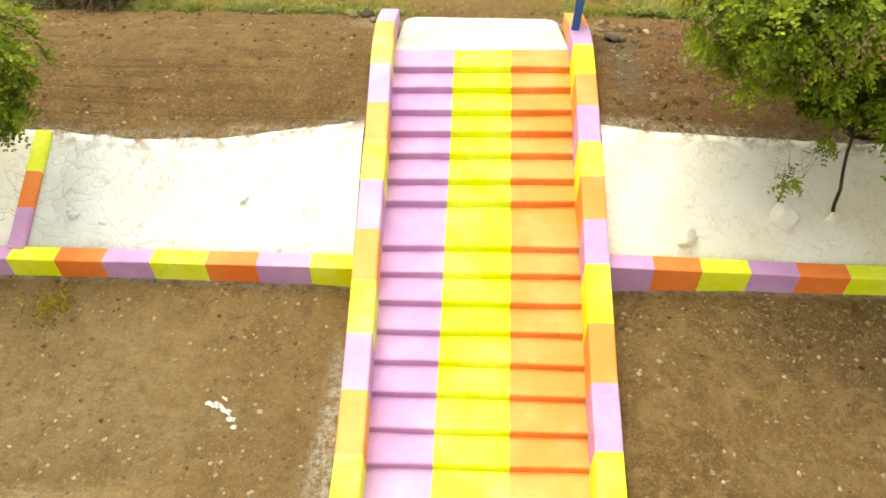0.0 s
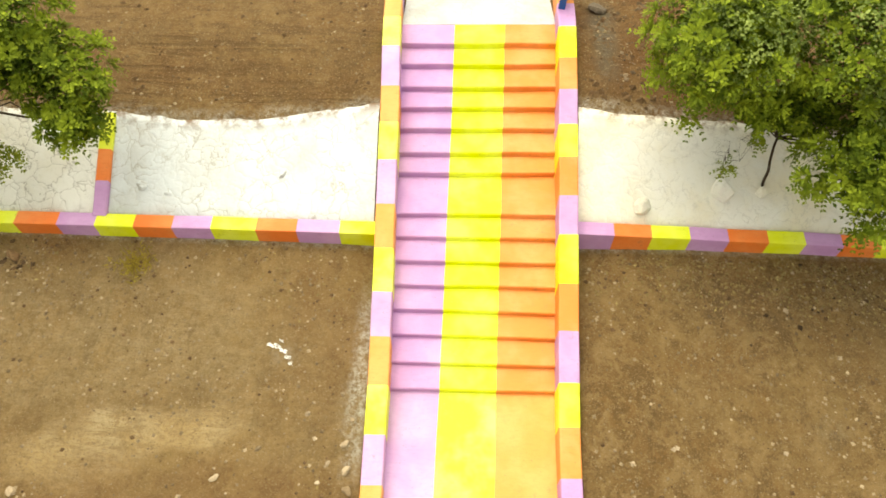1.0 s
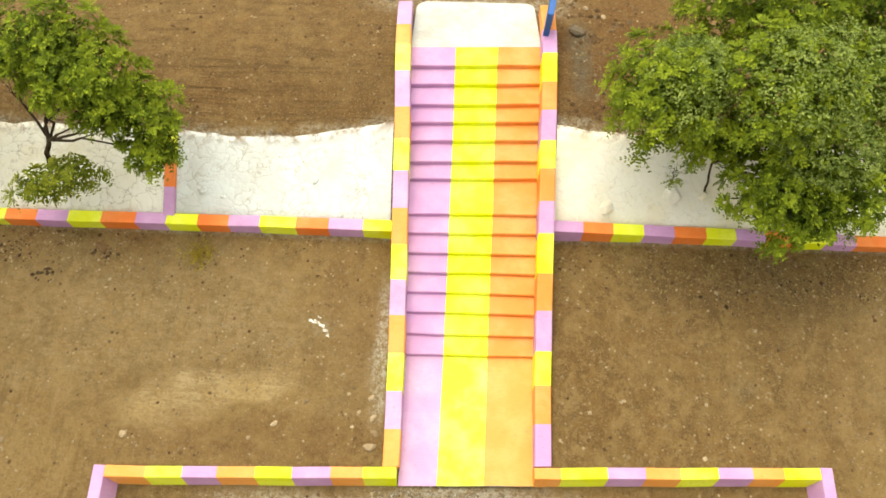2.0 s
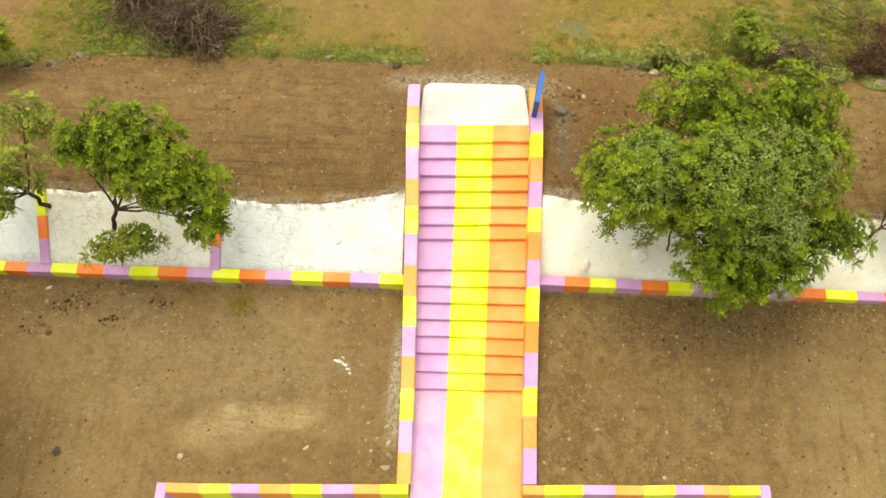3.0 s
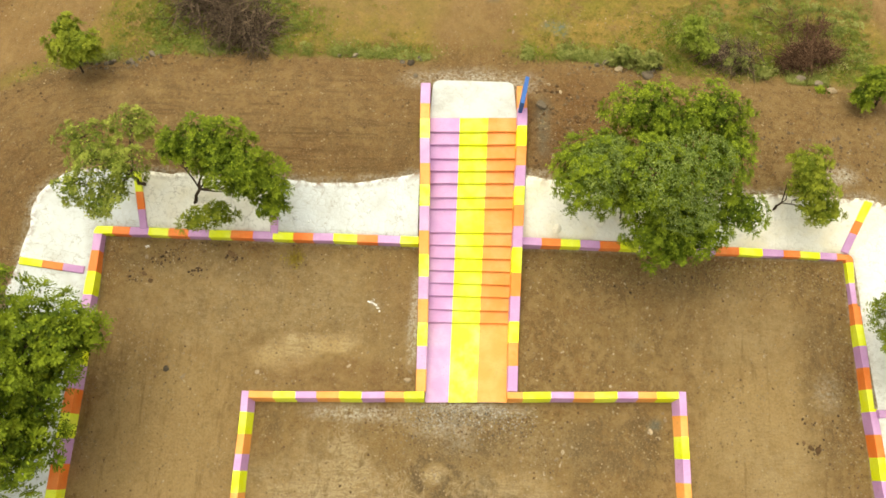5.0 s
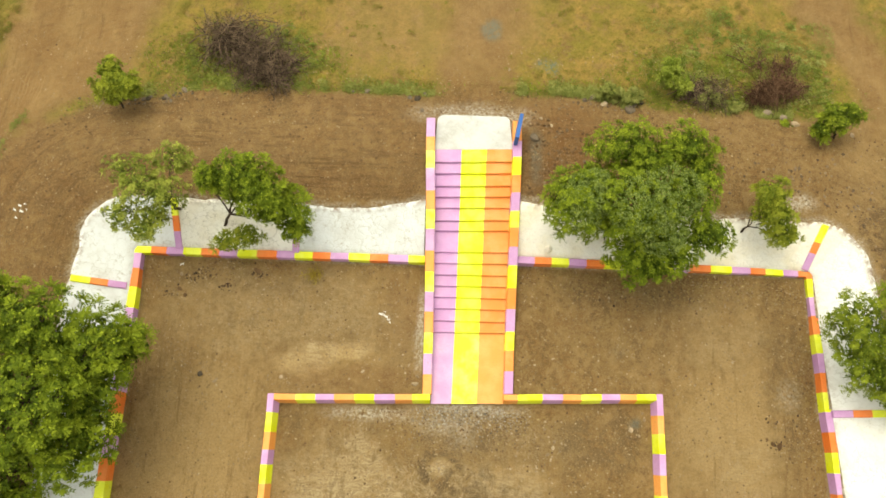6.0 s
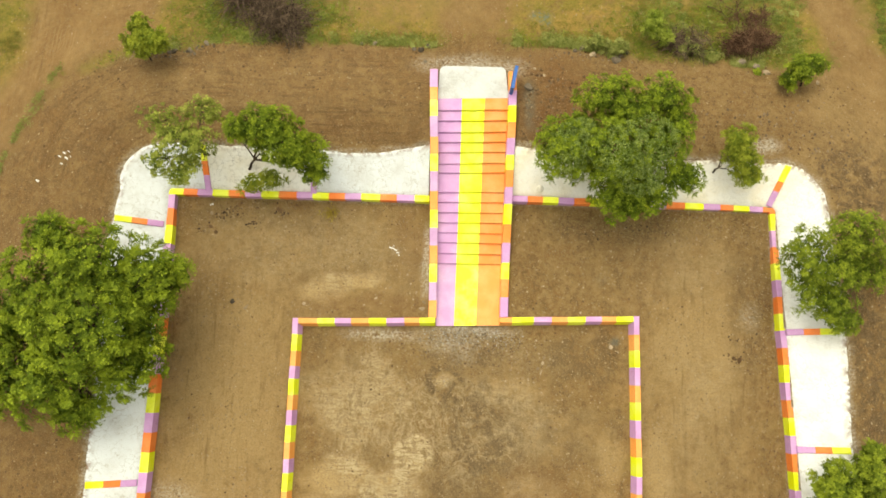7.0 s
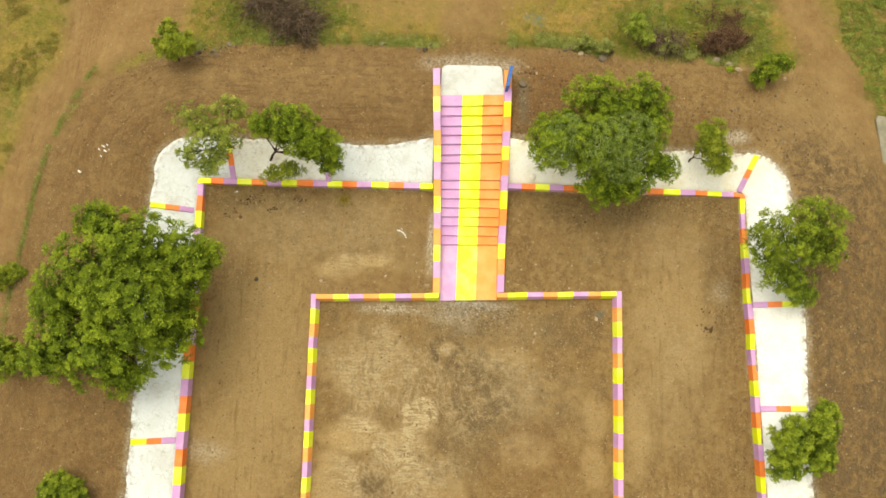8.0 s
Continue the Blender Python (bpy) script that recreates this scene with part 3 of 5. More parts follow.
        lime = max(blob(x, y, -1.43, 3.7, 0.13, 1.0, 0.8) * 1.2, blob(x, y, -2.55, 3.95, 0.18, 0.16) * 0.3,
                   blob(x, y, -2.9, 0.93, 1.3, 0.20, 0.8), blob(x, y, -0.75, 0.65, 0.5, 0.3, 0.8) * 0.6, blob(x, y, 0.1, 1.2, 1.5, 0.16, 0.8) * 0.9, blob(x, y, 0.0, 0.6, 0.4, 0.6, 0.8) * 0.45,
                   blob(x, y, 10.35, 2.0, 0.3, 0.4, 0.8) * 0.4, blob(x, y, -9.9, -4.9, 0.7, 0.35, 0.8) * 0.6)
        spill = 0.4 * blob(x, y, 5.55, 0.95, 0.18, 0.16) + 0.12 * blob(x, y, 5.0, 3.2, 0.2, 0.15)
        track = 0.1
        if not pit:
            rake = max(smooth(-5.5, -7.0, x), smooth(6.0, 7.2, x)) * smooth(4.6, 3.0, y)
            pale = max(pale, 0.28 * blob(x, y, -5.0, 4.3, 4.6, 1.1, 0.6), 0.22 * blob(x, y, -6.0, 2.6, 4.6, 2.2, 0.5), 0.42 * blob(x, y, -8.6, -3.0, 1.8, 6.0, 0.5))
            mud = max(0.65 * blob(x, y, -5.6, 3.9, 4.2, 1.5, 0.7), 0.4 * blob(x, y, 7.0, 3.6, 3.0, 1.0, 0.7), 0.35 * blob(x, y, 8.6, -2.0, 1.6, 3.0, 0.7))
    else:
        pale = max(0.3 * path * smooth(12.2, 13.5, y), 0.3 * bare, 0.25 * blob(x, y, -7, 9.8, 6, 1.2, 0.7), 0.35 * blob(x, y, 13.5, 8.0, 2.5, 2.6, 0.7))
        damp = 0.55 * max(blob(x, y, -13.2, 10.4, 1.3, 0.6), blob(x, y, -12.4, 1.0, 1.0, 6.0, 0.7), blob(x, y, 14.5, -1.0, 1.5, 6.0, 0.7), blob(x, y, 0.2, 11.3, 1.7, 0.5, 0.8))
        red = max(0.9 * blob(x, y, 3.0, 9.4, 2.0, 2.2, 0.6), 0.5 * blob(x, y, -6.0, 8.2, 5.5, 0.8, 0.7), 0.45 * blob(x, y, 0.9, 13.6, 1.3, 2.0, 0.6))
        red = max(red, (0.36 - 0.2 * smooth(3.0, 7.0, x)) * smooth(1.7, 2.2, d) * (1 - road) * (1 - g))
        damp = max(damp, (0.30 - 0.18 * smooth(3.0, 7.0, x) + 1.0 * smooth(11.6, 12.8, x) * smooth(9.5, 6.5, y) + 0.14 * smooth(-1.0, -3.0, x)) * smooth(1.7, 2.2, d) * (1 - 0.6 * road) * (1 - g))
        track = max((1 - smooth(5.0, 6.0, d)) * (0.95 - 0.55 * smooth(-1.0, 2.0, x)) if y > 6 else 0.35, 0.5 * road) * (1 - g)
        lime = max(blob(x, y, 0.0, 10.88, 1.5, 0.38, 0.8), blob(x, y, -1.7, 10.75, 0.12, 0.2) * 0.4, 0.8 * (y > SOUTH and d < 2.5 and 1 - smooth(0.0, 0.26, d - bank_edge(x, y) + 0.15 * wob(x, y, 2.0, 13))), blob(x, y, 10.6, 8.05, 0.55, 0.26, 0.7))
        rake = 0.9 * road * smooth(3.0, 6.0, y)
        spill = blob(x, y, 2.6, 13.15, 0.42, 0.32) + 0.8 * blob(x, y, 16.9, 13.1, 0.4, 0.5) + 0.5 * blob(x, y, 0.6, 14.7, 0.3, 0.4) + 0.35 * blob(x, y, 2.1, 9.2, 0.25, 0.9)
    return dict(grass=g, green=green, pale=pale, damp=damp, red=red, track=track, lime=lime, spill=spill, road=max(road, 0.85 * path * smooth(11.6, 13.0, y), 0.8 * bare), mud=mud, rake=rake, dist=d)


ground = build_ground()


# ---- painted masonry ----
def block(parent, corners, heads, base, top, mat, seed, name="painted_block"):
    """One painted stretch of a kerb: four plan corners in a ring (front a, front b, back b, back a), the same at its head, foot and head heights, softly worn edges."""
    rnd = random.Random(seed)
    bm = bmesh.new()
    lo = [bm.verts.new((x, y, base)) for x, y in corners]
    hi = [bm.verts.new((x, y, t)) for (x, y), t in zip(heads, top)]
    bm.faces.new(lo[::-1])
    bm.faces.new(hi)
    for i in range(4):
        bm.faces.new((lo[i], lo[(i + 1) % 4], hi[(i + 1) % 4], hi[i]))
    # only the long head edges are rounded, so that neighbours butt cleanly
    long_edges = [e for e in bm.edges if {e.verts[0], e.verts[1]} in ({hi[0], hi[1]}, {hi[2], hi[3]})]
    bmesh.ops.bevel(bm, geom=long_edges, offset=0.016 + 0.008 * rnd.random(), segments=2, affect="EDGES", profile=0.6)
    bmesh.ops.recalc_face_normals(bm, faces=bm.faces)
    return part(name, bm, mat, parent)


def striped_run(thing, a, b, depth, count, colours, base, top_at, seed, lengths, wave=0.022, batter=0.0):
    """Painted blocks from plan point a to b, depth metres thick to the left of that line; the last length repeats, count blocks at most."""
    a, b = Vector(a), Vector(b)
    along = (b - a).normalized()
    side = Vector((-along.y, along.x)) * depth
    depth_abs = abs(depth)
    whole, cuts, at = (b - a).length, [0.0], 0.0
    for i in range(200):
        at += lengths[min(i, len(lengths) - 1)]
        if at > whole - 0.12 or len(cuts) == count:
            break
        cuts.append(at / whole)
    cuts.append(1.0)

    def front(t):
        p = a.lerp(b, t)
        k = wave * noise.noise(Vector((p.x * 0.9, p.y * 0.9, seed)))
        return p + side.normalized() * k

    for i in range(len(cuts) - 1):
        p, q = front(cuts[i]), front(cuts[i + 1])
        ring = [(p.x, p.y), (q.x, q.y), (q.x + side.x, q.y + side.y), (p.x + side.x, p.y + side.y)]
        heads = [(x + side.x / depth_abs * b, y + side.y / depth_abs * b) for (x, y), b in zip(ring, (batter, batter, 0, 0))]
        tops = [top_at(x, y) + 0.010 * noise.noise(Vector((x * 1.1, y * 1.1, seed + 5))) for x, y in ring]
        block(thing, ring, heads, base, tops, colours[i % len(colours)], seed * 100 + i)


# terrace kerb, four runs
kerb_nl = empty("terrace_kerb", (-6, KERB_Y, 0), "low retaining kerb painted yellow, lilac and orange below a white bank", "kerb", "terrace kerbs", "structure")
striped_run(kerb_nl, (-1.40, 5.755), (WEST - 0.27, 5.675), -0.235, 16, (YELLOW, PURPLE, DEEP), -0.15, kerb_top, 1, (.54, .65, .62, .69, .59, .59, .60, .58, .66, .64, .60, .60, .59, .55, .52, .59))
kerb_nr = empty("terrace_kerb", (6, KERB_Y, 0), "low retaining kerb painted lilac, orange and yellow below a white bank", "kerb", "terrace kerbs", "structure")
striped_run(kerb_nr, (1.62, 5.845), (east(KERB_Y), 5.85), 0.23, 17, (PURPLE, DEEP, YELLOW), -0.15, kerb_top, 2, (.56, .56, .57, .57, .59, .55, .55, .56, .56, .56, .69, .69, .61, .49, .58, .49))
kerb_w = empty("terrace_kerb", (WEST, -2, 0), "low retaining kerb painted lilac, orange and yellow beside a white bank", "kerb", "terrace kerbs", "structure")
striped_run(kerb_w, (WEST, 5.673), (WEST + 0.1, SOUTH), -KERB_W - 0.02, 25, (PURPLE, DEEP, YELLOW), -0.2, kerb_top, 3, (.50, .63, .69, .665))
kerb_e = empty("terrace_kerb", (11.3, -2, 0), "low retaining kerb painted yellow, lilac and orange beside a white bank", "kerb", "terrace kerbs", "structure")
striped_run(kerb_e, (east(6.08), 6.08), (east(SOUTH), SOUTH), KERB_W + 0.02, 25, (DEEP, YELLOW, PURPLE), -0.2, kerb_top, 4, (.31, .605))

# pit kerb, four runs
def pit_top(x, y):
    return 0.05 + 0.008 * wob(x, y, 0.5, 22)


pk = empty("pit_kerb", (-3.8, 1.4, 0), "low kerb of the sunken court painted in yellow, orange and lilac", "kerb", "pit kerbs", "structure")
striped_run(pk, (-1.02, pit_y(-1.02) - 0.29), (PIT_W + 0.21, pit_y(PIT_W) - 0.28), -0.29, 9, (YELLOW, ORANGE_WORN, PURPLE), -0.45, pit_top, 5, (.56, .55, .65, .63, .65, .59, .62, .69), batter=0.10)
pk = empty("pit_kerb", (3.9, 1.6, 0), "low kerb of the sunken court painted in orange, yellow and lilac", "kerb", "pit kerbs", "structure")
striped_run(pk, (1.32, pit_y(1.32) - 0.29), (PIT_E - 0.21, pit_y(PIT_E) - 0.28), 0.29, 9, (ORANGE_WORN, YELLOW, PURPLE), -0.45, pit_top, 6, (.45, .79, .64, .59, .64, .58, .53, .61), batter=0.10)
pk = empty("pit_kerb", (PIT_W, -4, 0), "low kerb of the sunken court painted in lilac, yellow and orange", "kerb", "pit kerbs", "structure")
striped_run(pk, (PIT_W + 0.33, pit_y(PIT_W) + 0.014), (PIT_W + 0.43, SOUTH), -0.33, 19, (PURPLE, YELLOW, ORANGE_WORN), -0.45, pit_top, 7, (.575, .60, .54, .44, .57, .53, .52, .58, .57, .47, .61, .55, .58), batter=0.13)
pk = empty("pit_kerb", (PIT_E, -4, 0), "low kerb of the sunken court painted in lilac, orange and yellow", "kerb", "pit kerbs", "structure")
striped_run(pk, (PIT_E - 0.34, pit_y(PIT_E) + 0.014), (PIT_E - 0.27, SOUTH), 0.33, 19, (PURPLE, ORANGE_WORN, YELLOW), -0.45, pit_top, 8, (.66, .57, .60, .63, .60, .62, .61, .65, .65, .58, .53, .63), batter=0.13)


# ---- white banks ----
def plaster_bank(name, line, label, mat):
    """Limewashed rubble facing laid on the bank. line: stations (x, y, outward x, outward y)."""
    us = [0.0, 0.06] + [0.06 + 0.94 * i / 13 for i in range(1, 14)] + [1.0]
    verts, edge, n = [], [], len(us)
    for k, (x, y, ox, oy) in enumerate(line):
        w = bank_edge(x + ox * 1.7, y + oy * 1.7)
        for i, u in enumerate(us):
            d = lerp(0.20, w, u)
            px, py = x + ox * d, y + oy * d
            z = bank(d) + 0.035 + 0.018 * wob(px, py, 1.6, 14) + 0.010 * wob(px, py, 5.0, 15)
            if i == 0:
                z -= 0.05
            if i == n - 1:
                z -= 0.16
            verts.append((px, py, z))
            edge.append(smooth(0.86, 1.0, u) + 0.35 * (1 - smooth(0.0, 0.10, u)))
    faces = [(k * n + i, k * n + i + 1, (k + 1) * n + i + 1, (k + 1) * n + i) for k in range(len(line) - 1) for i in range(n - 1)]
    me = mesh_of(name, verts, faces, mat, smooth=True)
    me.attributes.new("edge", "FLOAT", "POINT").data.foreach_set("value", edge)
    bm = bmesh.new()
    bm.from_mesh(me)
    bmesh.ops.recalc_face_normals(bm, faces=bm.faces)
    if sum(f.normal.z for f in bm.faces) < 0:
        bmesh.ops.reverse_faces(bm, faces=bm.faces)
    bm.to_mesh(me)
    bm.free()
    return tagged(new(name, me), label, "bank", "white banks", "structure")


def stations(x0, side):
    out, step = [], 0.12
    lim = WEST if side < 0 else east(KERB_Y)
    x = x0
    while (x - lim) * side < 0:
        out.append((x, kerb_line(side), 0, 1))
        x += side * step
    for i in range(1, 15):
        a = radians(90 * i / 15)
        out.append((lim, kerb_line(side), side * math.sin(a), math.cos(a)))
    y = kerb_line(side)
    while y > SOUTH:
        out.append((WEST if side < 0 else east(y), y, side, 0))
        y -= step
    return out


west_bank = stations(-1.44, -1)
join = next(i for i, st in enumerate(west_bank) if st[0] < -5.62)
plaster_bank("bank_facing", west_bank[:join + 1], "cracked bluish white limewashed rubble facing on a sloping earth bank", LIME)
far = next(i for i, st in enumerate(west_bank) if st[0] < -9.5)
plaster_bank("bank_facing", west_bank[far:], "bluish white limewashed rubble facing round the corner of an earth bank", LIME)
plaster_bank("bank_facing", west_bank[join:far + 1], "cracked cream limewashed rubble facing on a sloping earth bank", LIME_WARM)
east_bank = stations(1.62, 1)
turn = next(i for i, st in enumerate(east_bank) if st[2] > 0.6)
plaster_bank("bank_facing", east_bank[:turn + 1], "limewashed rubble facing with bumps on a sloping earth bank", LIME_CREAM)
plaster_bank("bank_facing", east_bank[turn:], "fresh white limewashed facing on a sloping earth bank", LIME_PLAIN)


def rib(a, b, seed):
    """A raised painted rib that runs up the white bank from the kerb, in three colours."""
    a, b = Vector(a), Vector(b)
    along = (b - a)
    side = Vector((-along.y, along.x)).normalized() * 0.11
    thing = empty("bank_rib", (a.x, a.y, 0.6), "raised rib painted lilac, orange and yellow up a white bank", "rib", "bank ribs", "structure")
    rnd = random.Random(seed)
    cuts = [0, 0.34 + rnd.uniform(-0.03, 0.03), 0.64 + rnd.uniform(-0.03, 0.03), 1]
    for (s, e), mat in zip(zip(cuts, cuts[1:]), (PURPLE, DEEP, YELLOW)):
        bm = bmesh.new()
        rows, n = [], 6
        for i in range(n + 1):
            p = a.lerp(b, lerp(s, e, i / n))
            z = bank(outside(p.x, p.y))
            k = 0.012 * noise.noise(Vector((p.x * 2, p.y * 2, seed)))
            w = side * (1 + 2 * k)
            rows.append([bm.verts.new(c) for c in ((p.x - w.x, p.y - w.y, z - 0.10), (p.x - w.x, p.y - w.y, z + 0.07 + k), (p.x - w.x * 0.8, p.y - w.y * 0.8, z + 0.095 + k),
                                                   (p.x + w.x * 0.8, p.y + w.y * 0.8, z + 0.095 - k), (p.x + w.x, p.y + w.y, z + 0.07), (p.x + w.x, p.y + w.y, z - 0.10))])
        for p, q in zip(rows, rows[1:]):
            for i in range(5):
                bm.faces.new((p[i], p[i + 1], q[i + 1], q[i]))
        bm.faces.new(rows[0])
        bm.faces.new(rows[-1][::-1])
        bmesh.ops.recalc_face_normals(bm, faces=bm.faces)
        part("painted_block", bm, mat, thing)


rib((-5.65, 5.90), (-5.61, 7.3), 11)
rib((-9.50, 5.88), (-9.62, 7.35), 12)
rib((WEST - KERB_W, 4.54), (-12.42, 4.55), 13)
rib((WEST - KERB_W + 0.05, -4.46), (-12.32, -4.49), 14)
rib((10.98, 6.05), (11.42, 7.35), 15)
rib((east(1.5) + 0.17, 1.48), (12.85, 1.52), 16)
rib((east(-2.5) + 0.17, -2.53), (13.0, -2.45), 17)


# ---- staircase ----
def bands(y):
    """The plan x of the two colour joints on the stairs."""
    l, r = bend(STAIR_L, y) + WALL, bend(STAIR_R, y) - WALL
    f = (y - 1.4) / (TOP_BACK - 1.4)
    return l, lerp(l, r, lerp(0.281, 0.344, f)), lerp(l, r, lerp(0.634, 0.670, f)), r


stairs = empty("staircase", (0, 6, 0), "wide cement stairs painted in lilac, yellow and orange lengthwise bands", "staircase", kind="structure")


def step(y0, y1, z0, z1, nose, name, seed):
    """One step between y0 and y1: a cement core under three painted bands, with a soft rounded nose, worn a little uneven."""
    prof = [(y0, z0 - 0.02), (y0, z1 - 0.024), (y0 + 0.006, z1 - 0.008), (y0 + 0.022, z1), (lerp(y0, y1, 0.5), z1 + 0.002), (y1 + 0.012, z1 + 0.004)]
    if not nose:
        prof = [(y0, z0), (lerp(y0, y1, 0.33), lerp(z0, z1, 0.45)), (lerp(y0, y1, 0.66), lerp(z0, z1, 0.75)), (y1 + 0.012, z1)]
    n = len(prof)

    def skin(lo, hi, cols, sink):
        verts = []
        for c in range(cols + 1):
            for y, z in prof:
                b = bands(y)
                f = lerp(lo, hi, c / cols)
                band = min(2, int(f + 1e-6))
                x = lerp(b[band], b[band + 1], f - band)
                if 0 < f < 3:
                    x += 0.008 * wob(y, 3.0, 1.5, round(f))
                x += 0.02 * (f == 3) - 0.02 * (f == 0)
                verts.append((x, y + sink + askew(x, y) + 0.014 * wob(x, y0, 1.1, seed), z - sink + 0.007 * wob(x, y, 1.7, seed + 1)))
        return verts, [(c * n + i, (c + 1) * n + i, (c + 1) * n + i + 1, c * n + i + 1) for c in range(cols) for i in range(n - 1)]

    core = part_mesh(name, mesh_of(name, *skin(0, 3, 6, 0.006), CEMENT), stairs)
    worn = name == "bottom_slab"
    for k, mat in enumerate((PURPLE_WORN, YELLOW_WORN, ORANGE_WORN) if worn else (PURPLE, YELLOW, ORANGE)):
        part_mesh("painted_band", mesh_of("painted_band", *skin(k, k + 1, 7, 0.0), mat), core)


step(1.345, STEP_FRONT, -0.265, LOW_Z, False, "bottom_slab", 20)
for i, (y, z) in enumerate(zip(NOSES, TREADS)):
    step(y, (NOSES + [TOP_BACK])[i + 1], LOW_Z if i == 0 else TREADS[i - 1], z, True, "landing" if i == 7 else "step", 30 + i)


def slab_front():
    # the sill under the slab's free edge
    b = bands(1.33)
    bm = bmesh.new()
    bmesh.ops.create_cube(bm, size=1, matrix=Matrix.Translation(((b[0] + b[3]) / 2, 1.42, -0.42)) @ Matrix.Rotation(radians(2.4), 4, 'Z') @ Matrix.Diagonal((b[3] - b[0], 0.13, 0.28, 1)))
    part("sill", bm, SLAB_WHITE, stairs, "whitewashed cement sill")


slab_front()


def head_slab():
    """The white slab at the head, with rounded back corners."""
    l, r = bend(STAIR_L, TOP_BACK) + WALL, bend(STAIR_R, TOP_BACK) - WALL
    ring = [(l - 0.02, TOP_BACK + 0.012), (r + 0.02, TOP_BACK + 0.012)]
    rad = 0.22
    for cx, a0 in ((r - 0.08 - rad, 0), (l + 0.02 + rad, 90)):
        for i in range(9):
            a = radians(a0 + 90 * i / 8)
            ring.append((cx + rad * math.cos(a), HEAD_BACK - rad + rad * math.sin(a)))
    bm = bmesh.new()
    top = bm.faces.new([bm.verts.new((x + 0.02 * wob(x, y, 3, 16), y + askew(x, y) + 0.03 * wob(x, y, 4, 17), TOP_Z + 0.006 - 0.20 * (y - TOP_BACK) / 1.4)) for x, y in ring])
    low = bmesh.ops.extrude_face_region(bm, geom=[top])
    for v in low["geom"]:
        if isinstance(v, bmesh.types.BMVert):
            v.co.z -= 0.5
    bmesh.ops.recalc_face_normals(bm, faces=bm.faces)
    part("head_slab", bm, SLAB_WHITE, stairs, "whitewashed slab at the head of the stairs")


head_slab()


def parapet(table, side, colours, y0, cuts_at, label):
    thing = empty("stair_parapet", (bend(table, 6), 6, 0.5), label, "parapet", "stair parapets", "structure")
    cuts = [y0] + cuts_at
    for k, (s, e) in enumerate(zip(cuts, cuts[1:])):
        n = 3
        bm = bmesh.new()
        rows = []
        for i in range(n + 1):
            y = lerp(s, e, i / n)
            o = bend(table, y) + 0.008 * wob(0.3 * side, y, 1.1, 18)
            inn = o - side * WALL * (1 + 0.02 * wob(y, 1, 0.9, 19))
            t = bend(PARAPET, y) + 0.010 * wob(side, y, 1.3, 20)
            foot = min(stair_floor(y), height(o + side * 0.1, y)) - 0.35
            yi = y + bend(SKEW, y) * (inn - o)
            rows.append([bm.verts.new(c) for c in ((o, y, foot), (o, y, t - 0.022), (o - side * 0.006, y, t - 0.007), (o - side * 0.022, y, t),
                                                   (inn + side * 0.022, yi, t), (inn + side * 0.006, yi, t - 0.007), (inn, yi, t - 0.022), (inn, yi, foot))])
        for p, q in zip(rows, rows[1:]):
            for i in range(7):
                bm.faces.new((p[i], p[i + 1], q[i + 1], q[i]))
        bm.faces.new(rows[0])
        bm.faces.new(rows[-1][::-1])
        bmesh.ops.recalc_face_normals(bm, faces=bm.faces)
        part("painted_block", bm, colours[k % 3], thing)


parapet(STAIR_L, -1, (ORANGE_WORN, PURPLE_WORN, YELLOW_WORN), 1.57, [2.19, 2.84, 3.50, 4.16, 4.78, 5.40, 6.05, 6.73, 7.33, 7.92, 8.64, 9.21, 9.72, 10.5],
        "low sloping stair parapet with lilac, yellow and orange painted stripes")
parapet(STAIR_R, 1, (PURPLE, ORANGE, YELLOW), 1.70, [2.40, 3.06, 3.65, 4.35, 5.00, 5.71, 6.29, 6.89, 7.41, 7.98, 8.54, 9.13, 9.70, 10.52],
        "low sloping stair parapet with lilac, orange and yellow painted stripes")


def blue_slab():
    """A blue upright slab that stands edge-on on the parapet."""
    thing = empty("blue_marker_slab", (1.46, 9.95, 1.61), "narrow upright blue painted slab standing on the parapet", "marker slab")
    bm = bmesh.new()
    bmesh.ops.create_cube(bm, size=1, matrix=Matrix.Diagonal((0.115, 0.86, 0.66, 1)))
    bmesh.ops.bevel(bm, geom=bm.edges, offset=0.008, segments=2, affect="EDGES")
    ob = part("slab", bm, BLUE, thing, local=True)
    ob.matrix_basis = pose(0.0, 0.0, 0.335, 0, 2.0, -9)


blue_slab()


def concrete_slab():
    """A weathered slab lying at the edge of the grass, with one chipped corner."""
    ring = [(16.62, 9.25), (16.72, 9.42), (17.0, 9.36), (17.9, 9.2), (18.05, 7.35), (16.80, 7.34)]
    bm = bmesh.new()
    z = height(17.2, 8.4) + 0.13
    top = bm.faces.new([bm.verts.new((x, y, z)) for x, y in ring])
    low = bmesh.ops.extrude_face_region(bm, geom=[top])
    for v in low["geom"]:
        if isinstance(v, bmesh.types.BMVert):
            v.co.z -= 0.24
    bmesh.ops.recalc_face_normals(bm, faces=bm.faces)
    bmesh.ops.bevel(bm, geom=[e for e in bm.edges if min(v.co.z for v in e.verts) > z - 0.01], offset=0.02, segments=2, affect="EDGES")
    ob = part("concrete_slab", bm, CEMENT)
    tagged(ob, "weathered grey concrete slab lying at the edge of green weeds", "slab")


concrete_slab()


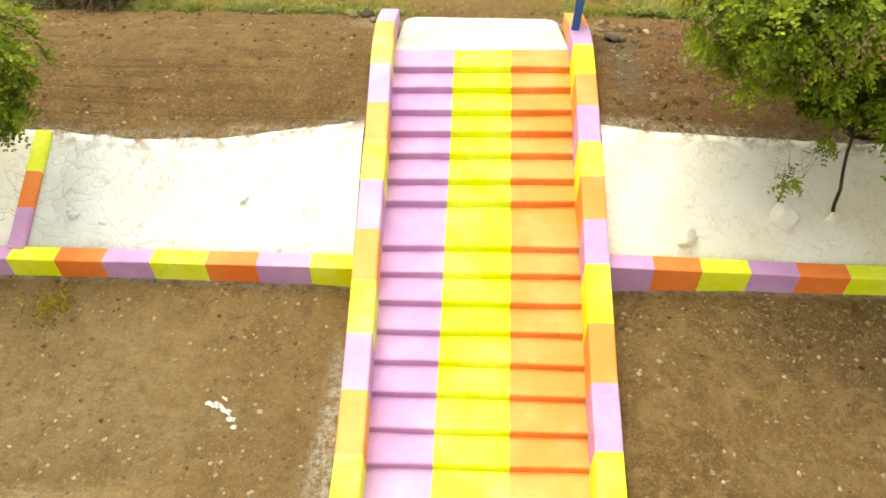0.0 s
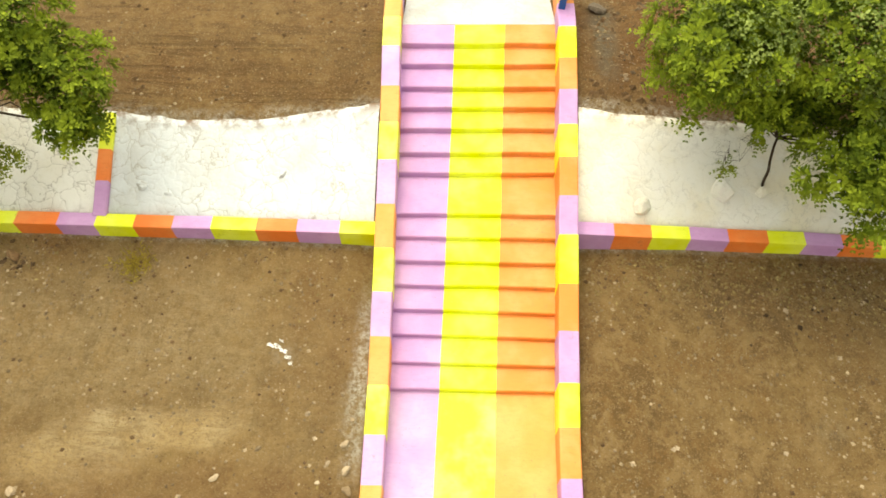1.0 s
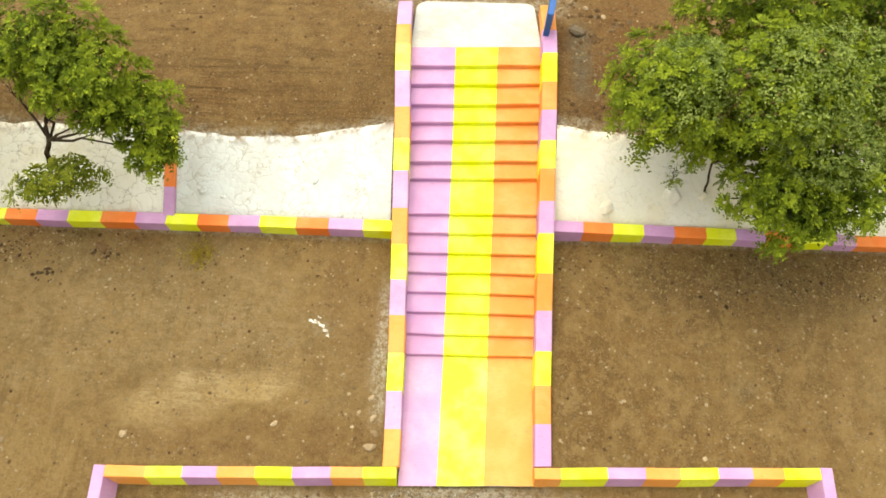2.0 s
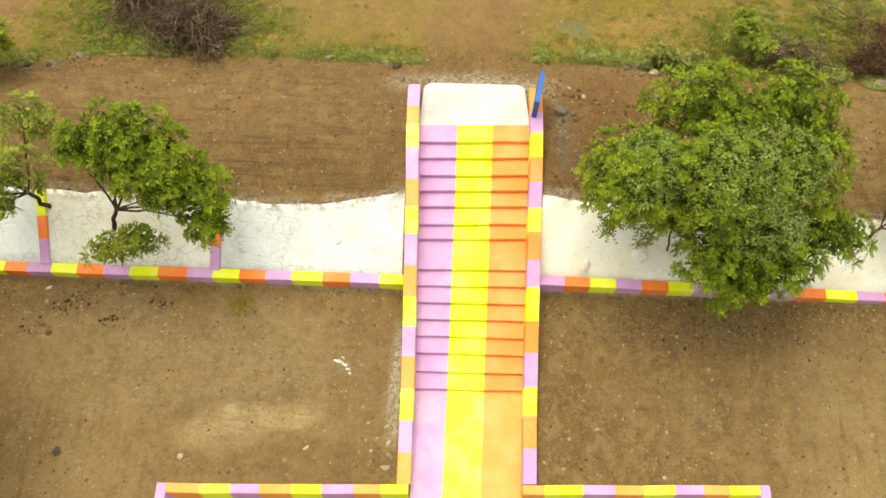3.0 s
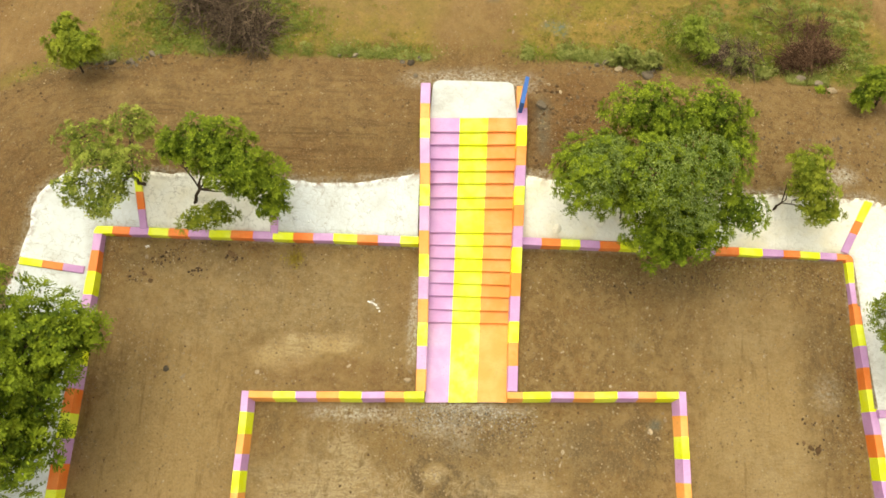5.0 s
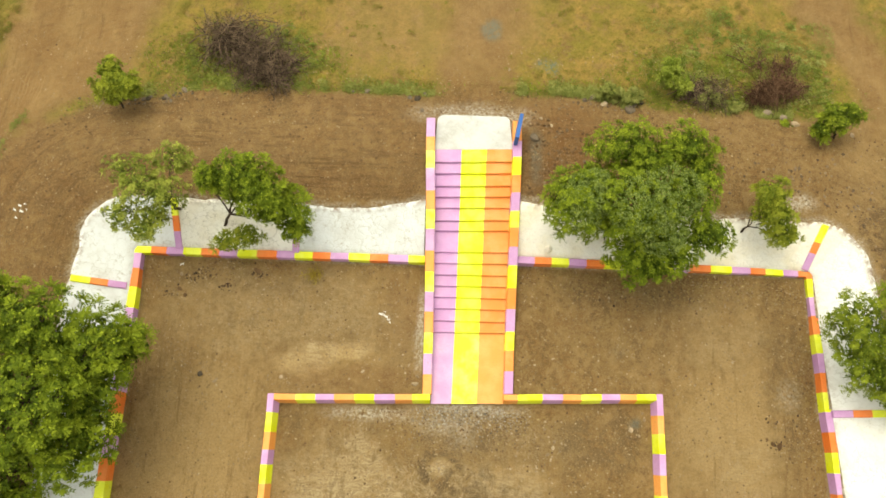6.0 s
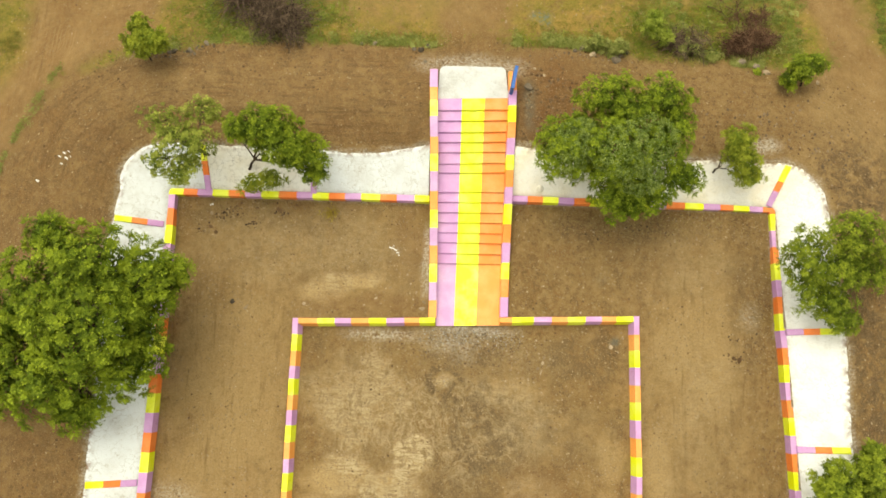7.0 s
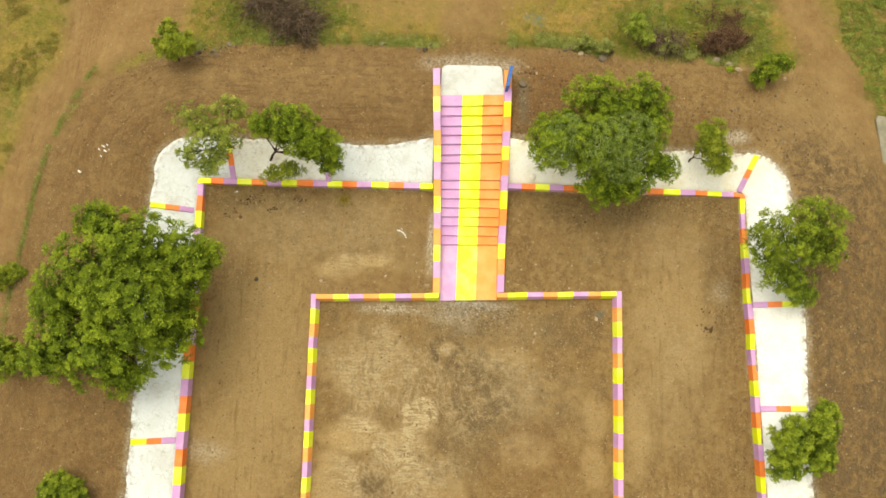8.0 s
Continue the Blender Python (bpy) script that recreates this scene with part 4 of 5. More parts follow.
# ---- trees ----
def tube(verts, faces, path, r0, r1, sides=6):
    """A tapered, slightly crooked tube along a list of points."""
    base, n = len(verts), len(path)
    for i, p in enumerate(path):
        d = (path[min(i + 1, n - 1)] - path[max(i - 1, 0)]).normalized()
        u = d.orthogonal().normalized()
        v = d.cross(u)
        r = lerp(r0, r1, i / (n - 1))
        for k in range(sides):
            a = 2 * math.pi * k / sides
            verts.append(p + (u * math.cos(a) + v * math.sin(a)) * r)
    for i in range(n - 1):
        for k in range(sides):
            a, b = base + i * sides + k, base + i * sides + (k + 1) % sides
            faces.append((a, b, b + sides, a + sides))
    faces.append(tuple(base + (n - 1) * sides + k for k in range(sides)))


def crooked(rnd, a, b, n, sag):
    out = []
    for i in range(n + 1):
        t = i / n
        p = a.lerp(b, t)
        k = math.sin(math.pi * t) * sag
        out.append(p + Vector((rnd.uniform(-k, k), rnd.uniform(-k, k), rnd.uniform(-k, k) * 0.6)))
    return out


def leaf(verts, faces, p, d, up, length, width):
    """One folded leaf: two triangles on each side of the midrib would be lost from here, so a bent diamond of four points."""
    side = d.cross(up)
    side = side.normalized() * width if side.length > 1e-4 else Vector((width, 0, 0))
    i = len(verts)
    mid = p + d * length * 0.5 + up * length * 0.10
    verts.extend((p, mid + side, p + d * length, mid - side))
    faces.append((i, i + 1, i + 2, i + 3))


def rosette(rnd, verts, faces, tones, c, out, r, tone, size):
    """Feathered leaves that spray from one twig tip: each a drooping rib with pairs of leaflets."""
    u = out.orthogonal().normalized()
    v = out.cross(u)
    turn = rnd.uniform(0, 6.28)
    fronds = rnd.randint(11, 15)
    for i in range(fronds):
        a = turn + 2.4 * i + rnd.uniform(-0.3, 0.3)
        rise = lerp(-0.15, 1.15, (i + 0.5) / fronds) + rnd.uniform(-0.2, 0.2)
        d = ((u * math.cos(a) + v * math.sin(a)) * math.cos(rise) + out * math.sin(rise)).normalized()
        length = r * rnd.uniform(0.75, 1.25) * lerp(1.0, 0.7, i / fronds)
        side = d.cross(out)
        side = side.normalized() if side.length > 1e-3 else u
        # upper fronds and rib ends paler, lower ones darker: top light in the tone
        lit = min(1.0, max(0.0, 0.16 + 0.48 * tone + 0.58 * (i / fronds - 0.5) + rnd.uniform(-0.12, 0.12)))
        pairs = 4
        for k in range(1, pairs + 1):
            t = k / pairs
            p = c + d * length * t - Vector((0, 0, 0.32 * length * t * t))
            s = size * rnd.uniform(0.8, 1.25) * (1.15 - 0.3 * t)
            for sgn in (-1, 1):
                w = (d * 0.75 + side * sgn * 0.75 + Vector((0, 0, rnd.uniform(-0.35, 0.1)))).normalized()
                leaf(verts, faces, p, w, out, s, s * 0.31)
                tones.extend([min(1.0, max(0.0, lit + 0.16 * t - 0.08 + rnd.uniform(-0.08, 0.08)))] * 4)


def crown_mesh(name, lobes, size, mat, seed, knob=0.20, gap=0.25, open_=0.05, fill=1.0):
    """Leaf sprays at twig tips that stand apart over lobes (x, y, z, rx, ry, rz): lumpy, ragged at the rim, with gaps
    and an inside shaded by leaf colour.
    """
    rnd = random.Random(seed)
    knobs, grid = [], {}
    for x, y, z, rx, ry, rz in lobes:
        sx, sy, sz = (max(0.15, r * 1.08 - 0.13) for r in (rx, ry, rz))
        for _ in range(int(60 + 420 * (sx * sy + sy * sz + sx * sz))):
            w = Vector((rnd.gauss(0, 1), rnd.gauss(0, 1), rnd.gauss(0.25, 1))).normalized()
            if w.z < -0.3 and rnd.random() < 0.5:
                continue
            at = Vector((x + w.x * sx, y + w.y * sy, z + w.z * sz))
            lump = noise.noise(at * 2.6 + Vector((0, 0, seed)))
            if lump < -0.30:
                continue
            r = 1 + 0.42 * noise.noise(Vector((w.x * 2.1 + x, w.y * 2.1 + y, w.z * 2.1 + z))) + 0.32 * lump + 0.08 * rnd.uniform(-1, 1)
            c = Vector((x + w.x * sx * r, y + w.y * sy * r, z + w.z * sz * r))
            cell = tuple(int(math.floor(q / gap)) for q in c)
            near = [k for i in (-1, 0, 1) for j in (-1, 0, 1) for h in (-1, 0, 1) for k in grid.get((cell[0] + i, cell[1] + j, cell[2] + h), ())]
            if all((c - k).length > gap for k in near):
                grid.setdefault(cell, []).append(c)
                knobs.append((c, (w + Vector((0, 0, 0.7))).normalized(), knob * rnd.uniform(0.7, 1.25), rnd.random() ** 1.4))
    knobs = [k for k in knobs if rnd.random() > open_]
    verts, faces, tones = [], [], []
    for c, out, r, tone in knobs:
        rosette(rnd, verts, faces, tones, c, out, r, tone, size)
    # inner leaves nearer to the limbs, coloured darkest to stand for the crown's shade
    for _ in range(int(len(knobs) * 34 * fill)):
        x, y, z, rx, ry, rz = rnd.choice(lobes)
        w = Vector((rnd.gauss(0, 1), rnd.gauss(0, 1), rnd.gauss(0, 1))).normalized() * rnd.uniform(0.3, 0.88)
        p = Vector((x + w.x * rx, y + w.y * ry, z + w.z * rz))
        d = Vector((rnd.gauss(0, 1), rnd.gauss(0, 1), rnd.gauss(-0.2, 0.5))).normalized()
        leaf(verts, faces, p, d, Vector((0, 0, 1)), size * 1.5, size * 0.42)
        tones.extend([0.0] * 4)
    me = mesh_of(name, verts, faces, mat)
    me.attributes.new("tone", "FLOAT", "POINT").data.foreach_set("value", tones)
    return me


def creeper_mesh(lobes, leaves, size, seed):
    """A thin even mat of small pale leaves laid over the crown's lobes."""
    rnd = random.Random(seed)
    verts, faces, tones = [], [], []
    for _ in range(leaves):
        x, y, z, rx, ry, rz = rnd.choice(lobes)
        w = Vector((rnd.gauss(0, 1), rnd.gauss(0, 1), rnd.gauss(0.5, 0.9))).normalized()
        lump = noise.noise(Vector((x + w.x * 4, y + w.y * 4, z + w.z * 4)))
        if lump < -0.22:
            continue
        r = 1.0 + 0.22 * lump + 0.10 * noise.noise(Vector((w.x * 11 + x, w.y * 11, w.z * 11))) + rnd.uniform(-0.08, 0.06)
        p = Vector((x + w.x * rx * r, y + w.y * ry * r, z + w.z * rz * r))
        d = Vector((rnd.gauss(0, 1), rnd.gauss(0, 1), rnd.gauss(-0.3, 0.5))).normalized()
        s = size * rnd.uniform(0.7, 1.3)
        leaf(verts, faces, p, d, (w + Vector((0, 0, 0.8))).normalized(), s, s * 0.36)
        # tone rises with the lump: hollows get their shade as a darker colour
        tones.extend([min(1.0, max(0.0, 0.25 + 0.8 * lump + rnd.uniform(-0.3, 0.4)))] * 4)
    me = mesh_of("creeper", verts, faces, LEAF_DULL)
    me.attributes.new("tone", "FLOAT", "POINT").data.foreach_set("value", tones)
    return me


def tree(name, foot, lobes, label, mat=None, size=0.15, girth=0.055, lean=0.35, seed=0, second=None, fork_at=0.42, slant=(0, 0), **kw):
    """A tree at its foot: a crooked trunk, limbs that reach into each lobe, and one crown of bunched leaves."""
    rnd = random.Random(seed)
    foot = Vector((foot[0], foot[1], height(foot[0], foot[1]) - 0.05))
    thing = empty(name, foot, label, "shrub" if "shrub" in name else "tree", "trees round the court" if name == "tree" else "")
    mid = sum((Vector(l[:3]) for l in lobes), Vector()) / len(lobes)
    fork = foot.lerp(mid, fork_at) + Vector((rnd.uniform(-.1, .1), rnd.uniform(-.1, .1), 0))
    fork = Vector((lerp(foot.x, fork.x, lean * 2), lerp(foot.y, fork.y, lean * 2), fork.z))
    fork += Vector((*slant, 0))
    verts, faces = [], []
    path = crooked(rnd, foot, fork, 5, min(0.07, girth))
    tube(verts, faces, path, girth, girth * 0.72, 8)
    part_mesh("trunk", mesh_of("trunk", verts, faces, BARK, smooth=True), thing)
    for l in lobes:
        verts, faces = [], []
        end = Vector(l[:3]) + Vector((0, 0, l[5] * 0.15))
        path = crooked(rnd, fork - Vector((0, 0, 0.05)), end, 5, 0.16)
        tube(verts, faces, path, girth * 0.5, girth * 0.14, 6)
        for _ in range(9):
            a = path[rnd.randint(2, 5)]
            w = Vector((rnd.gauss(0, 1), rnd.gauss(0, 1), rnd.gauss(0.2, 0.8))).normalized()
            b = Vector(l[:3]) + Vector((w.x * l[3], w.y * l[4], w.z * l[5])) * 0.85
            tube(verts, faces, crooked(rnd, a, b, 4, 0.12), girth * 0.2, girth * 0.05, 4)
        part_mesh("limb", mesh_of("limb", verts, faces, BARK, smooth=True), thing)
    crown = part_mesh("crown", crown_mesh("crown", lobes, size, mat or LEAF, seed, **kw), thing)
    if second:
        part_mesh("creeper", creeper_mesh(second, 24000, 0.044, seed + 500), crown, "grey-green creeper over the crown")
    return thing


ON_BANK = "small green tree with an open crown on the white bank"
tree("tree", (-9.40, 7.05), [(-10.2, 7.5, 3.25, .75, .55, .45), (-8.92, 7.85, 3.45, .6, .5, .45), (-9.75, 6.85, 3.3, .75, .6, .5), (-10.45, 6.25, 2.95, .55, .5, .4), (-9.1, 6.75, 3.1, .6, .65, .5), (-9.85, 5.8, 2.7, .45, .4, .35), (-9.5, 6.2, 2.75, .5, .4, .35)],
     ON_BANK, LEAF_MID, seed=1, size=.060, knob=.18, open_=.24, fill=.7)
tree("tree", (-8.05, 6.62), [(-6.75, 7.35, 3.75, .9, .6, .55), (-6.25, 6.95, 3.55, .9, .7, .55), (-5.6, 6.7, 2.8, .75, .65, .55), (-7.75, 7.3, 3.35, .55, .48, .42), (-6.9, 7.15, 3.1, .75, .5, .45), (-5.95, 6.6, 3.1, .6, .5, .45), (-5.3, 6.2, 2.4, .45, .45, .4)],
     "small crooked tree with a lopsided green crown on the white bank", LEAF_DEEP, seed=2, girth=.055, lean=.3, size=.064, knob=.20, open_=.08, fill=1.2)
tree("shrub", (-7.55, 6.2), [(-7.6, 5.88, 1.55, .48, .38, .36), (-6.95, 6.1, 1.7, .48, .38, .36)], "low leafy sucker shrub at the foot of a tree", LEAF_YOUNG, size=.058, open_=.04, fill=1.2, girth=.03, seed=3)
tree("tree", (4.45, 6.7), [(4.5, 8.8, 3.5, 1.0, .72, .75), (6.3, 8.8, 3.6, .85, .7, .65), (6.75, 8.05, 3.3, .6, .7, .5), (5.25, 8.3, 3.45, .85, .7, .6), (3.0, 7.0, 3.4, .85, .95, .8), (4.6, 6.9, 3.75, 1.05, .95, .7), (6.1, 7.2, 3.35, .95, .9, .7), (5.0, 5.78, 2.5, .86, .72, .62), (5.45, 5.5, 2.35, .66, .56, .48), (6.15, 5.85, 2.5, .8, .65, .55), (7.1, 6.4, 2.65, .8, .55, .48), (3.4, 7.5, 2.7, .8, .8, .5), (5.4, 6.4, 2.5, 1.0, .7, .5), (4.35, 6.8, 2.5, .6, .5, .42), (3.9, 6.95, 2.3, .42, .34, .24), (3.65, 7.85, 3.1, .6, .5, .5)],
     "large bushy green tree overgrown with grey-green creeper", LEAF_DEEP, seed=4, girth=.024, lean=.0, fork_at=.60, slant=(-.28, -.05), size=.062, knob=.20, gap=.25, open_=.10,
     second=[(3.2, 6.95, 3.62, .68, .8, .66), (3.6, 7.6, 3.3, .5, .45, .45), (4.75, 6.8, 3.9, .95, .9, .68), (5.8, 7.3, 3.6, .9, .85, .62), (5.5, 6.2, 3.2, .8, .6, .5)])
tree("shrub", (3.75, 6.75), [(3.72, 6.8, 1.45, .3, .28, .25), (4.0, 6.95, 1.7, .25, .25, .22)], "sparse sprouting shoots on the white bank", fill=.1, size=.05, girth=.012, seed=17, open_=.75)
tree("tree", (8.75, 7.1), [(9.1, 7.75, 2.8, .5, .48, .5), (9.4, 7.15, 2.35, .5, .6, .42), (9.7, 6.75, 2.1, .45, .42, .35), (9.05, 7.35, 2.6, .42, .42, .42)], "slender young tree leaning over the white bank", LEAF_YOUNG, knob=.2, gap=.22, girth=.04, seed=5, size=.065, lean=.1, open_=.2)
tree("tree", (12.1, 3.3), [(11.32, 3.9, 2.6, .85, .85, .6), (12.52, 4.35, 3.4, .95, .8, .7), (13.12, 3.5, 2.95, .75, .7, .6), (11.52, 2.9, 2.35, .8, .8, .5), (12.12, 2.4, 2.3, .75, .55, .5), (12.17, 3.5, 3.0, .8, .8, .6), (12.47, 1.85, 2.2, .7, .5, .45)],
     "spreading green tree with an open crown beside the white bank", seed=6, size=.062, open_=.22, fill=.8)
tree("tree", (-12.2, 0.6), [(-11.9, 2.5, 4.15, 1.35, 1.05, .95), (-10.4, 2.2, 3.55, 1.05, .95, .85), (-13.2, 1.5, 4.05, 1.35, 1.35, 1.0), (-11.6, .6, 4.25, 1.5, 1.45, 1.05), (-14.2, -.6, 3.2, 1.15, 1.15, .95), (-12.7, -1.1, 3.35, 1.45, 1.15, .95), (-10.7, -.5, 3.15, 1.0, 1.1, .85), (-10.4, .9, 3.1, .85, 1.0, .7), (-10.45, 1.7, 2.7, .8, 1.0, .6), (-10.55, -.1, 2.7, .7, .8, .6), (-11.3, 1.9, 3.5, .8, .8, .7), (-13.3, 3.4, 3.65, .75, .65, .65), (-9.75, 2.4, 2.75, .7, .75, .65), (-12.3, -2.0, 2.65, .85, .6, .6), (-15.15, -1.5, 2.6, .9, .75, .6), (-14.3, .6, 3.6, 1.0, 1.0, .8)],
     "large dense green tree shading the white bank", LEAF_DEEP, seed=7, girth=.19, size=.092, knob=.29, gap=.39, fill=.8)
tree("tree", (12.75, -3.5), [(12.15, -3.5, 2.15, .7, .75, .55), (12.95, -3.0, 2.45, .55, .6, .5), (12.95, -4.0, 2.05, .65, .65, .5), (11.9, -4.45, 1.85, .6, .55, .45), (13.15, -2.5, 2.35, .42, .45, .4)], "small bushy green tree on the white bank", seed=8, girth=.06, size=.085)
tree("tree", (-11.95, 10.62), [(-11.95, 11.0, 2.0, .62, .52, .48), (-11.5, 10.9, 2.1, .5, .45, .45), (-12.0, 11.4, 2.15, .42, .4, .35)], "small green sapling at the edge of the grass", LEAF_YOUNG, seed=9, girth=.035, size=.08, knob=.2, gap=.22)
tree("tree", (12.1, 10.5), [(11.75, 10.75, 1.9, .52, .42, .40), (12.15, 10.95, 2.0, .46, .38, .38), (11.4, 10.5, 1.7, .36, .32, .32)], "small green tree among stones at the edge of the grass", seed=10, girth=.04, size=.08, knob=.2, gap=.22)
tree("shrub", (7.1, 12.3), [(6.75, 12.5, 1.35, .38, .34, .34), (7.1, 12.3, 1.2, .36, .32, .32), (6.65, 12.85, 1.45, .32, .30, .28)], "yellow-green young shrub in dry grass", LEAF_LIME, size=.075, girth=.025, seed=11, knob=.18, gap=.22)
tree("tree", (-14.4, -6.2), [(-14.4, -6.2, 2.1, .75, .65, .55), (-13.9, -6.6, 2.0, .55, .55, .45)], "small green tree on bare earth", seed=12, girth=.05, size=.09)
tree("tree", (-17.3, -1.5), [(-17.3, -1.5, 1.7, .6, .7, .5)], "small green tree beside the dirt track", seed=13, girth=.05, size=.09)
tree("shrub", (-18.1, 1.5), [(-18.2, 1.6, .75, .6, .5, .35), (-17.7, 1.8, .6, .4, .3, .28)], "low yellow-green shrub beside the dirt track", LEAF_YOUNG, size=.08, girth=.02, seed=18)
tree("shrub", (10.9, 10.9), [(10.7, 10.95, .75, .4, .34, .34)], "low green shrub beside grey stones", size=.08, girth=.02, seed=14)
tree("shrub", (4.25, 12.1), [(4.7, 12.0, .95, .5, .34, .3), (5.4, 11.9, .9, .5, .34, .3)], "low pale-leaved weeds along a heap of stones", WEED, size=.075, girth=.015, seed=15)
tree("shrub", (8.2, 12.0), [(8.1, 12.0, .85, .5, .34, .3), (8.9, 11.75, .8, .4, .34, .3)], "low green weeds beside dead twigs", WEED, size=.075, girth=.015, seed=16)


# ---- dead brushwood ----
def brushwood(at, lobes, count, mat, label, seed):
    """A heap of cut thorn branches: each one an arched stem with side shoots and twigs, thrown across the others."""
    rnd = random.Random(seed)
    z = height(*at)
    thing = empty("brushwood_pile", (*at, z), label, "brushwood")
    for _ in range(count):
        x, y, rx, ry, h = rnd.choice(lobes)
        verts, faces = [], []
        reach = (rx + ry) * rnd.uniform(.7, 1.25)
        yaw = rnd.uniform(0, 2 * math.pi)
        d = Vector((math.cos(yaw), math.sin(yaw), 0))
        lift = rnd.random() ** 1.3 * h
        a = Vector((x + rnd.gauss(0, rx * .35), y + rnd.gauss(0, ry * .35), z)) - d * reach * .5
        stem = [a + d * reach * t + Vector((rnd.uniform(-.06, .06), rnd.uniform(-.06, .06), .03 + lift * math.sin(math.pi * (.15 + .75 * t)) + rnd.uniform(-.05, .05))) for t in (0, .2, .4, .6, .8, 1)]
        tube(verts, faces, stem, rnd.uniform(.012, .022), .005, 4)
        for _ in range(14):
            k = rnd.randint(1, 4)
            p = stem[k].lerp(stem[k + 1], rnd.random())
            w = (d * rnd.uniform(.3, 1) + Vector((rnd.gauss(0, .7), rnd.gauss(0, .7), rnd.gauss(.15, .4)))).normalized()
            q = p + w * reach * rnd.uniform(.15, .45)
            shoot = crooked(rnd, p, q, 3, .05)
            tube(verts, faces, shoot, rnd.uniform(.006, .010), .003, 3)
            for _ in range(3):
                s = shoot[rnd.randint(1, 3)]
                tube(verts, faces, crooked(rnd, s, s + (w + Vector((rnd.gauss(0, .8), rnd.gauss(0, .8), rnd.gauss(0, .5)))).normalized() * rnd.uniform(.08, .24), 2, .02), .005, .003, 3)
        part_mesh("branch", mesh_of("branch", verts, faces, mat), thing)


brushwood((-7.8, 12.9), [(-8.7, 13.6, .95, .8, .8), (-7.8, 12.95, 1.1, .85, .95), (-7.0, 12.35, .85, .55, .75)], 140, TWIG, "heap of dead grey-brown thorn brushwood on grass", 21)
brushwood((10.4, 12.3), [(10.3, 12.3, .75, .42, .55), (10.85, 12.55, .5, .4, .5), (9.9, 12.15, .4, .3, .45)], 80, TWIG_RED, "heap of dead red-brown brushwood on grass", 22)
brushwood((7.6, 12.2), [(7.5, 12.2, .6, .4, .5), (8.3, 11.95, .7, .4, .45)], 34, TWIG, "tangle of dead grey twigs beside a shrub", 23)
brushwood((9.7, 13.5), [(9.6, 13.5, .7, .4, .35), (10.9, 13.4, .45, .3, .3)], 16, TWIG_RED, "low tangle of dry dark twigs in grass", 24)


# ---- stones, clods and litter ----
def stone_mesh(name, rnd, mat, flat=0.6):
    bm = bmesh.new()
    bmesh.ops.create_icosphere(bm, subdivisions=2, radius=1)
    k = rnd.uniform(0, 50)
    # a few flat breaks give it faces, then lumps
    cuts = [Vector((rnd.gauss(0, 1), rnd.gauss(0, 1), rnd.gauss(0, 1))).normalized() for _ in range(9)]
    for v in bm.verts:
        for c in cuts:
            over = v.co.dot(c) - 0.72
            if over > 0:
                v.co -= c * over
        v.co *= 1 + noise.noise(v.co * 0.9 + Vector((k, 0, 0))) * 0.45 + noise.noise(v.co * 2.4 + Vector((0, k, 0))) * 0.18
        v.co.z *= flat
    me = bpy.data.meshes.new(name)
    bm.to_mesh(me)
    bm.free()
    me.materials.append(mat)
    me.polygons.foreach_set("use_smooth", [False] * len(me.polygons))
    return me


rs = random.Random(31)
shapes = {m.name: [stone_mesh("stone", rs, m, rs.uniform(.5, .8)) for _ in range(4)] for m in (STONE, DARK_STONE, CLOD)}


def stone(x, y, r, mat, label, name="stone", group=""):
    ob = new(name, rs.choice(shapes[mat.name]))
    r *= 0.8
    ob.matrix_basis = pose(x, y, height(x, y) + r * 0.25, rs.uniform(-15, 15), rs.uniform(-15, 15), rs.uniform(0, 360)) @ Matrix.Diagonal((r * rs.uniform(.8, 1.3), r * rs.uniform(.7, 1.0), r * rs.uniform(.8, 1.0), 1))
    return tagged(ob, label, "stone" if name != "earth_clod" else "clod", group)


for x, y, r in ((2.0, 11.0, .11), (2.3, 10.85, .10), (2.65, 10.55, .09), (1.25, 12.95, .08)):
    stone(x, y, r, STONE, "pale round stone on bare earth near the stairs", group="stones at the stair head")
for x, y, r in ((2.05, 9.95, .2), (-1.75, 11.0, .15), (-1.95, 11.55, .17), (-1.65, 11.75, .13), (-2.2, 11.6, .12), (-3.7, 11.8, .13), (-4.2, 11.75, .1)):
    stone(x, y, r, DARK_STONE, "dark grey field stone on brown earth", group="dark stones on the bank")
for x, y, r in ((3.85, 11.75, .16), (4.15, 11.9, .2), (4.5, 11.6, .2), (5.35, 11.42, .32), (5.5, 11.6, .16), (10.1, 11.5, .34), (10.6, 11.3, .28), (10.95, 11.05, .2), (12.5, 10.9, .2), (12.8, 10.7, .16), (5.8, 11.75, .18)):
    stone(x, y, r * .85, DARK_STONE if rs.random() < .7 else STONE, "rough field stone at the edge of the grass", group="stones along the grass edge")
for i in range(26):
    x = -11.7 + 2.0 * rs.random() ** 1.2
    stone(x, grass_edge(x) - 0.12 + rs.gauss(0, .14), lerp(.04, .16, rs.random() ** 2.2), DARK_STONE, "dark field stone in a row along the grass", group="stones along the grass edge")
for x, y, r in ((-1.52, 1.86, .13), (-1.46, 2.12, .08), (-1.50, 2.38, .09), (-1.54, 2.72, .08), (-1.48, 3.05, .05), (-1.75, 2.45, .05), (-2.1, 3.1, .06), (-1.65, 3.4, .05), (-1.85, 2.2, .04), (-1.62, 2.9, .04)):
    stone(x, y, r, STONE, "pale rubble stone beside the stair parapet", group="rubble beside the stairs")
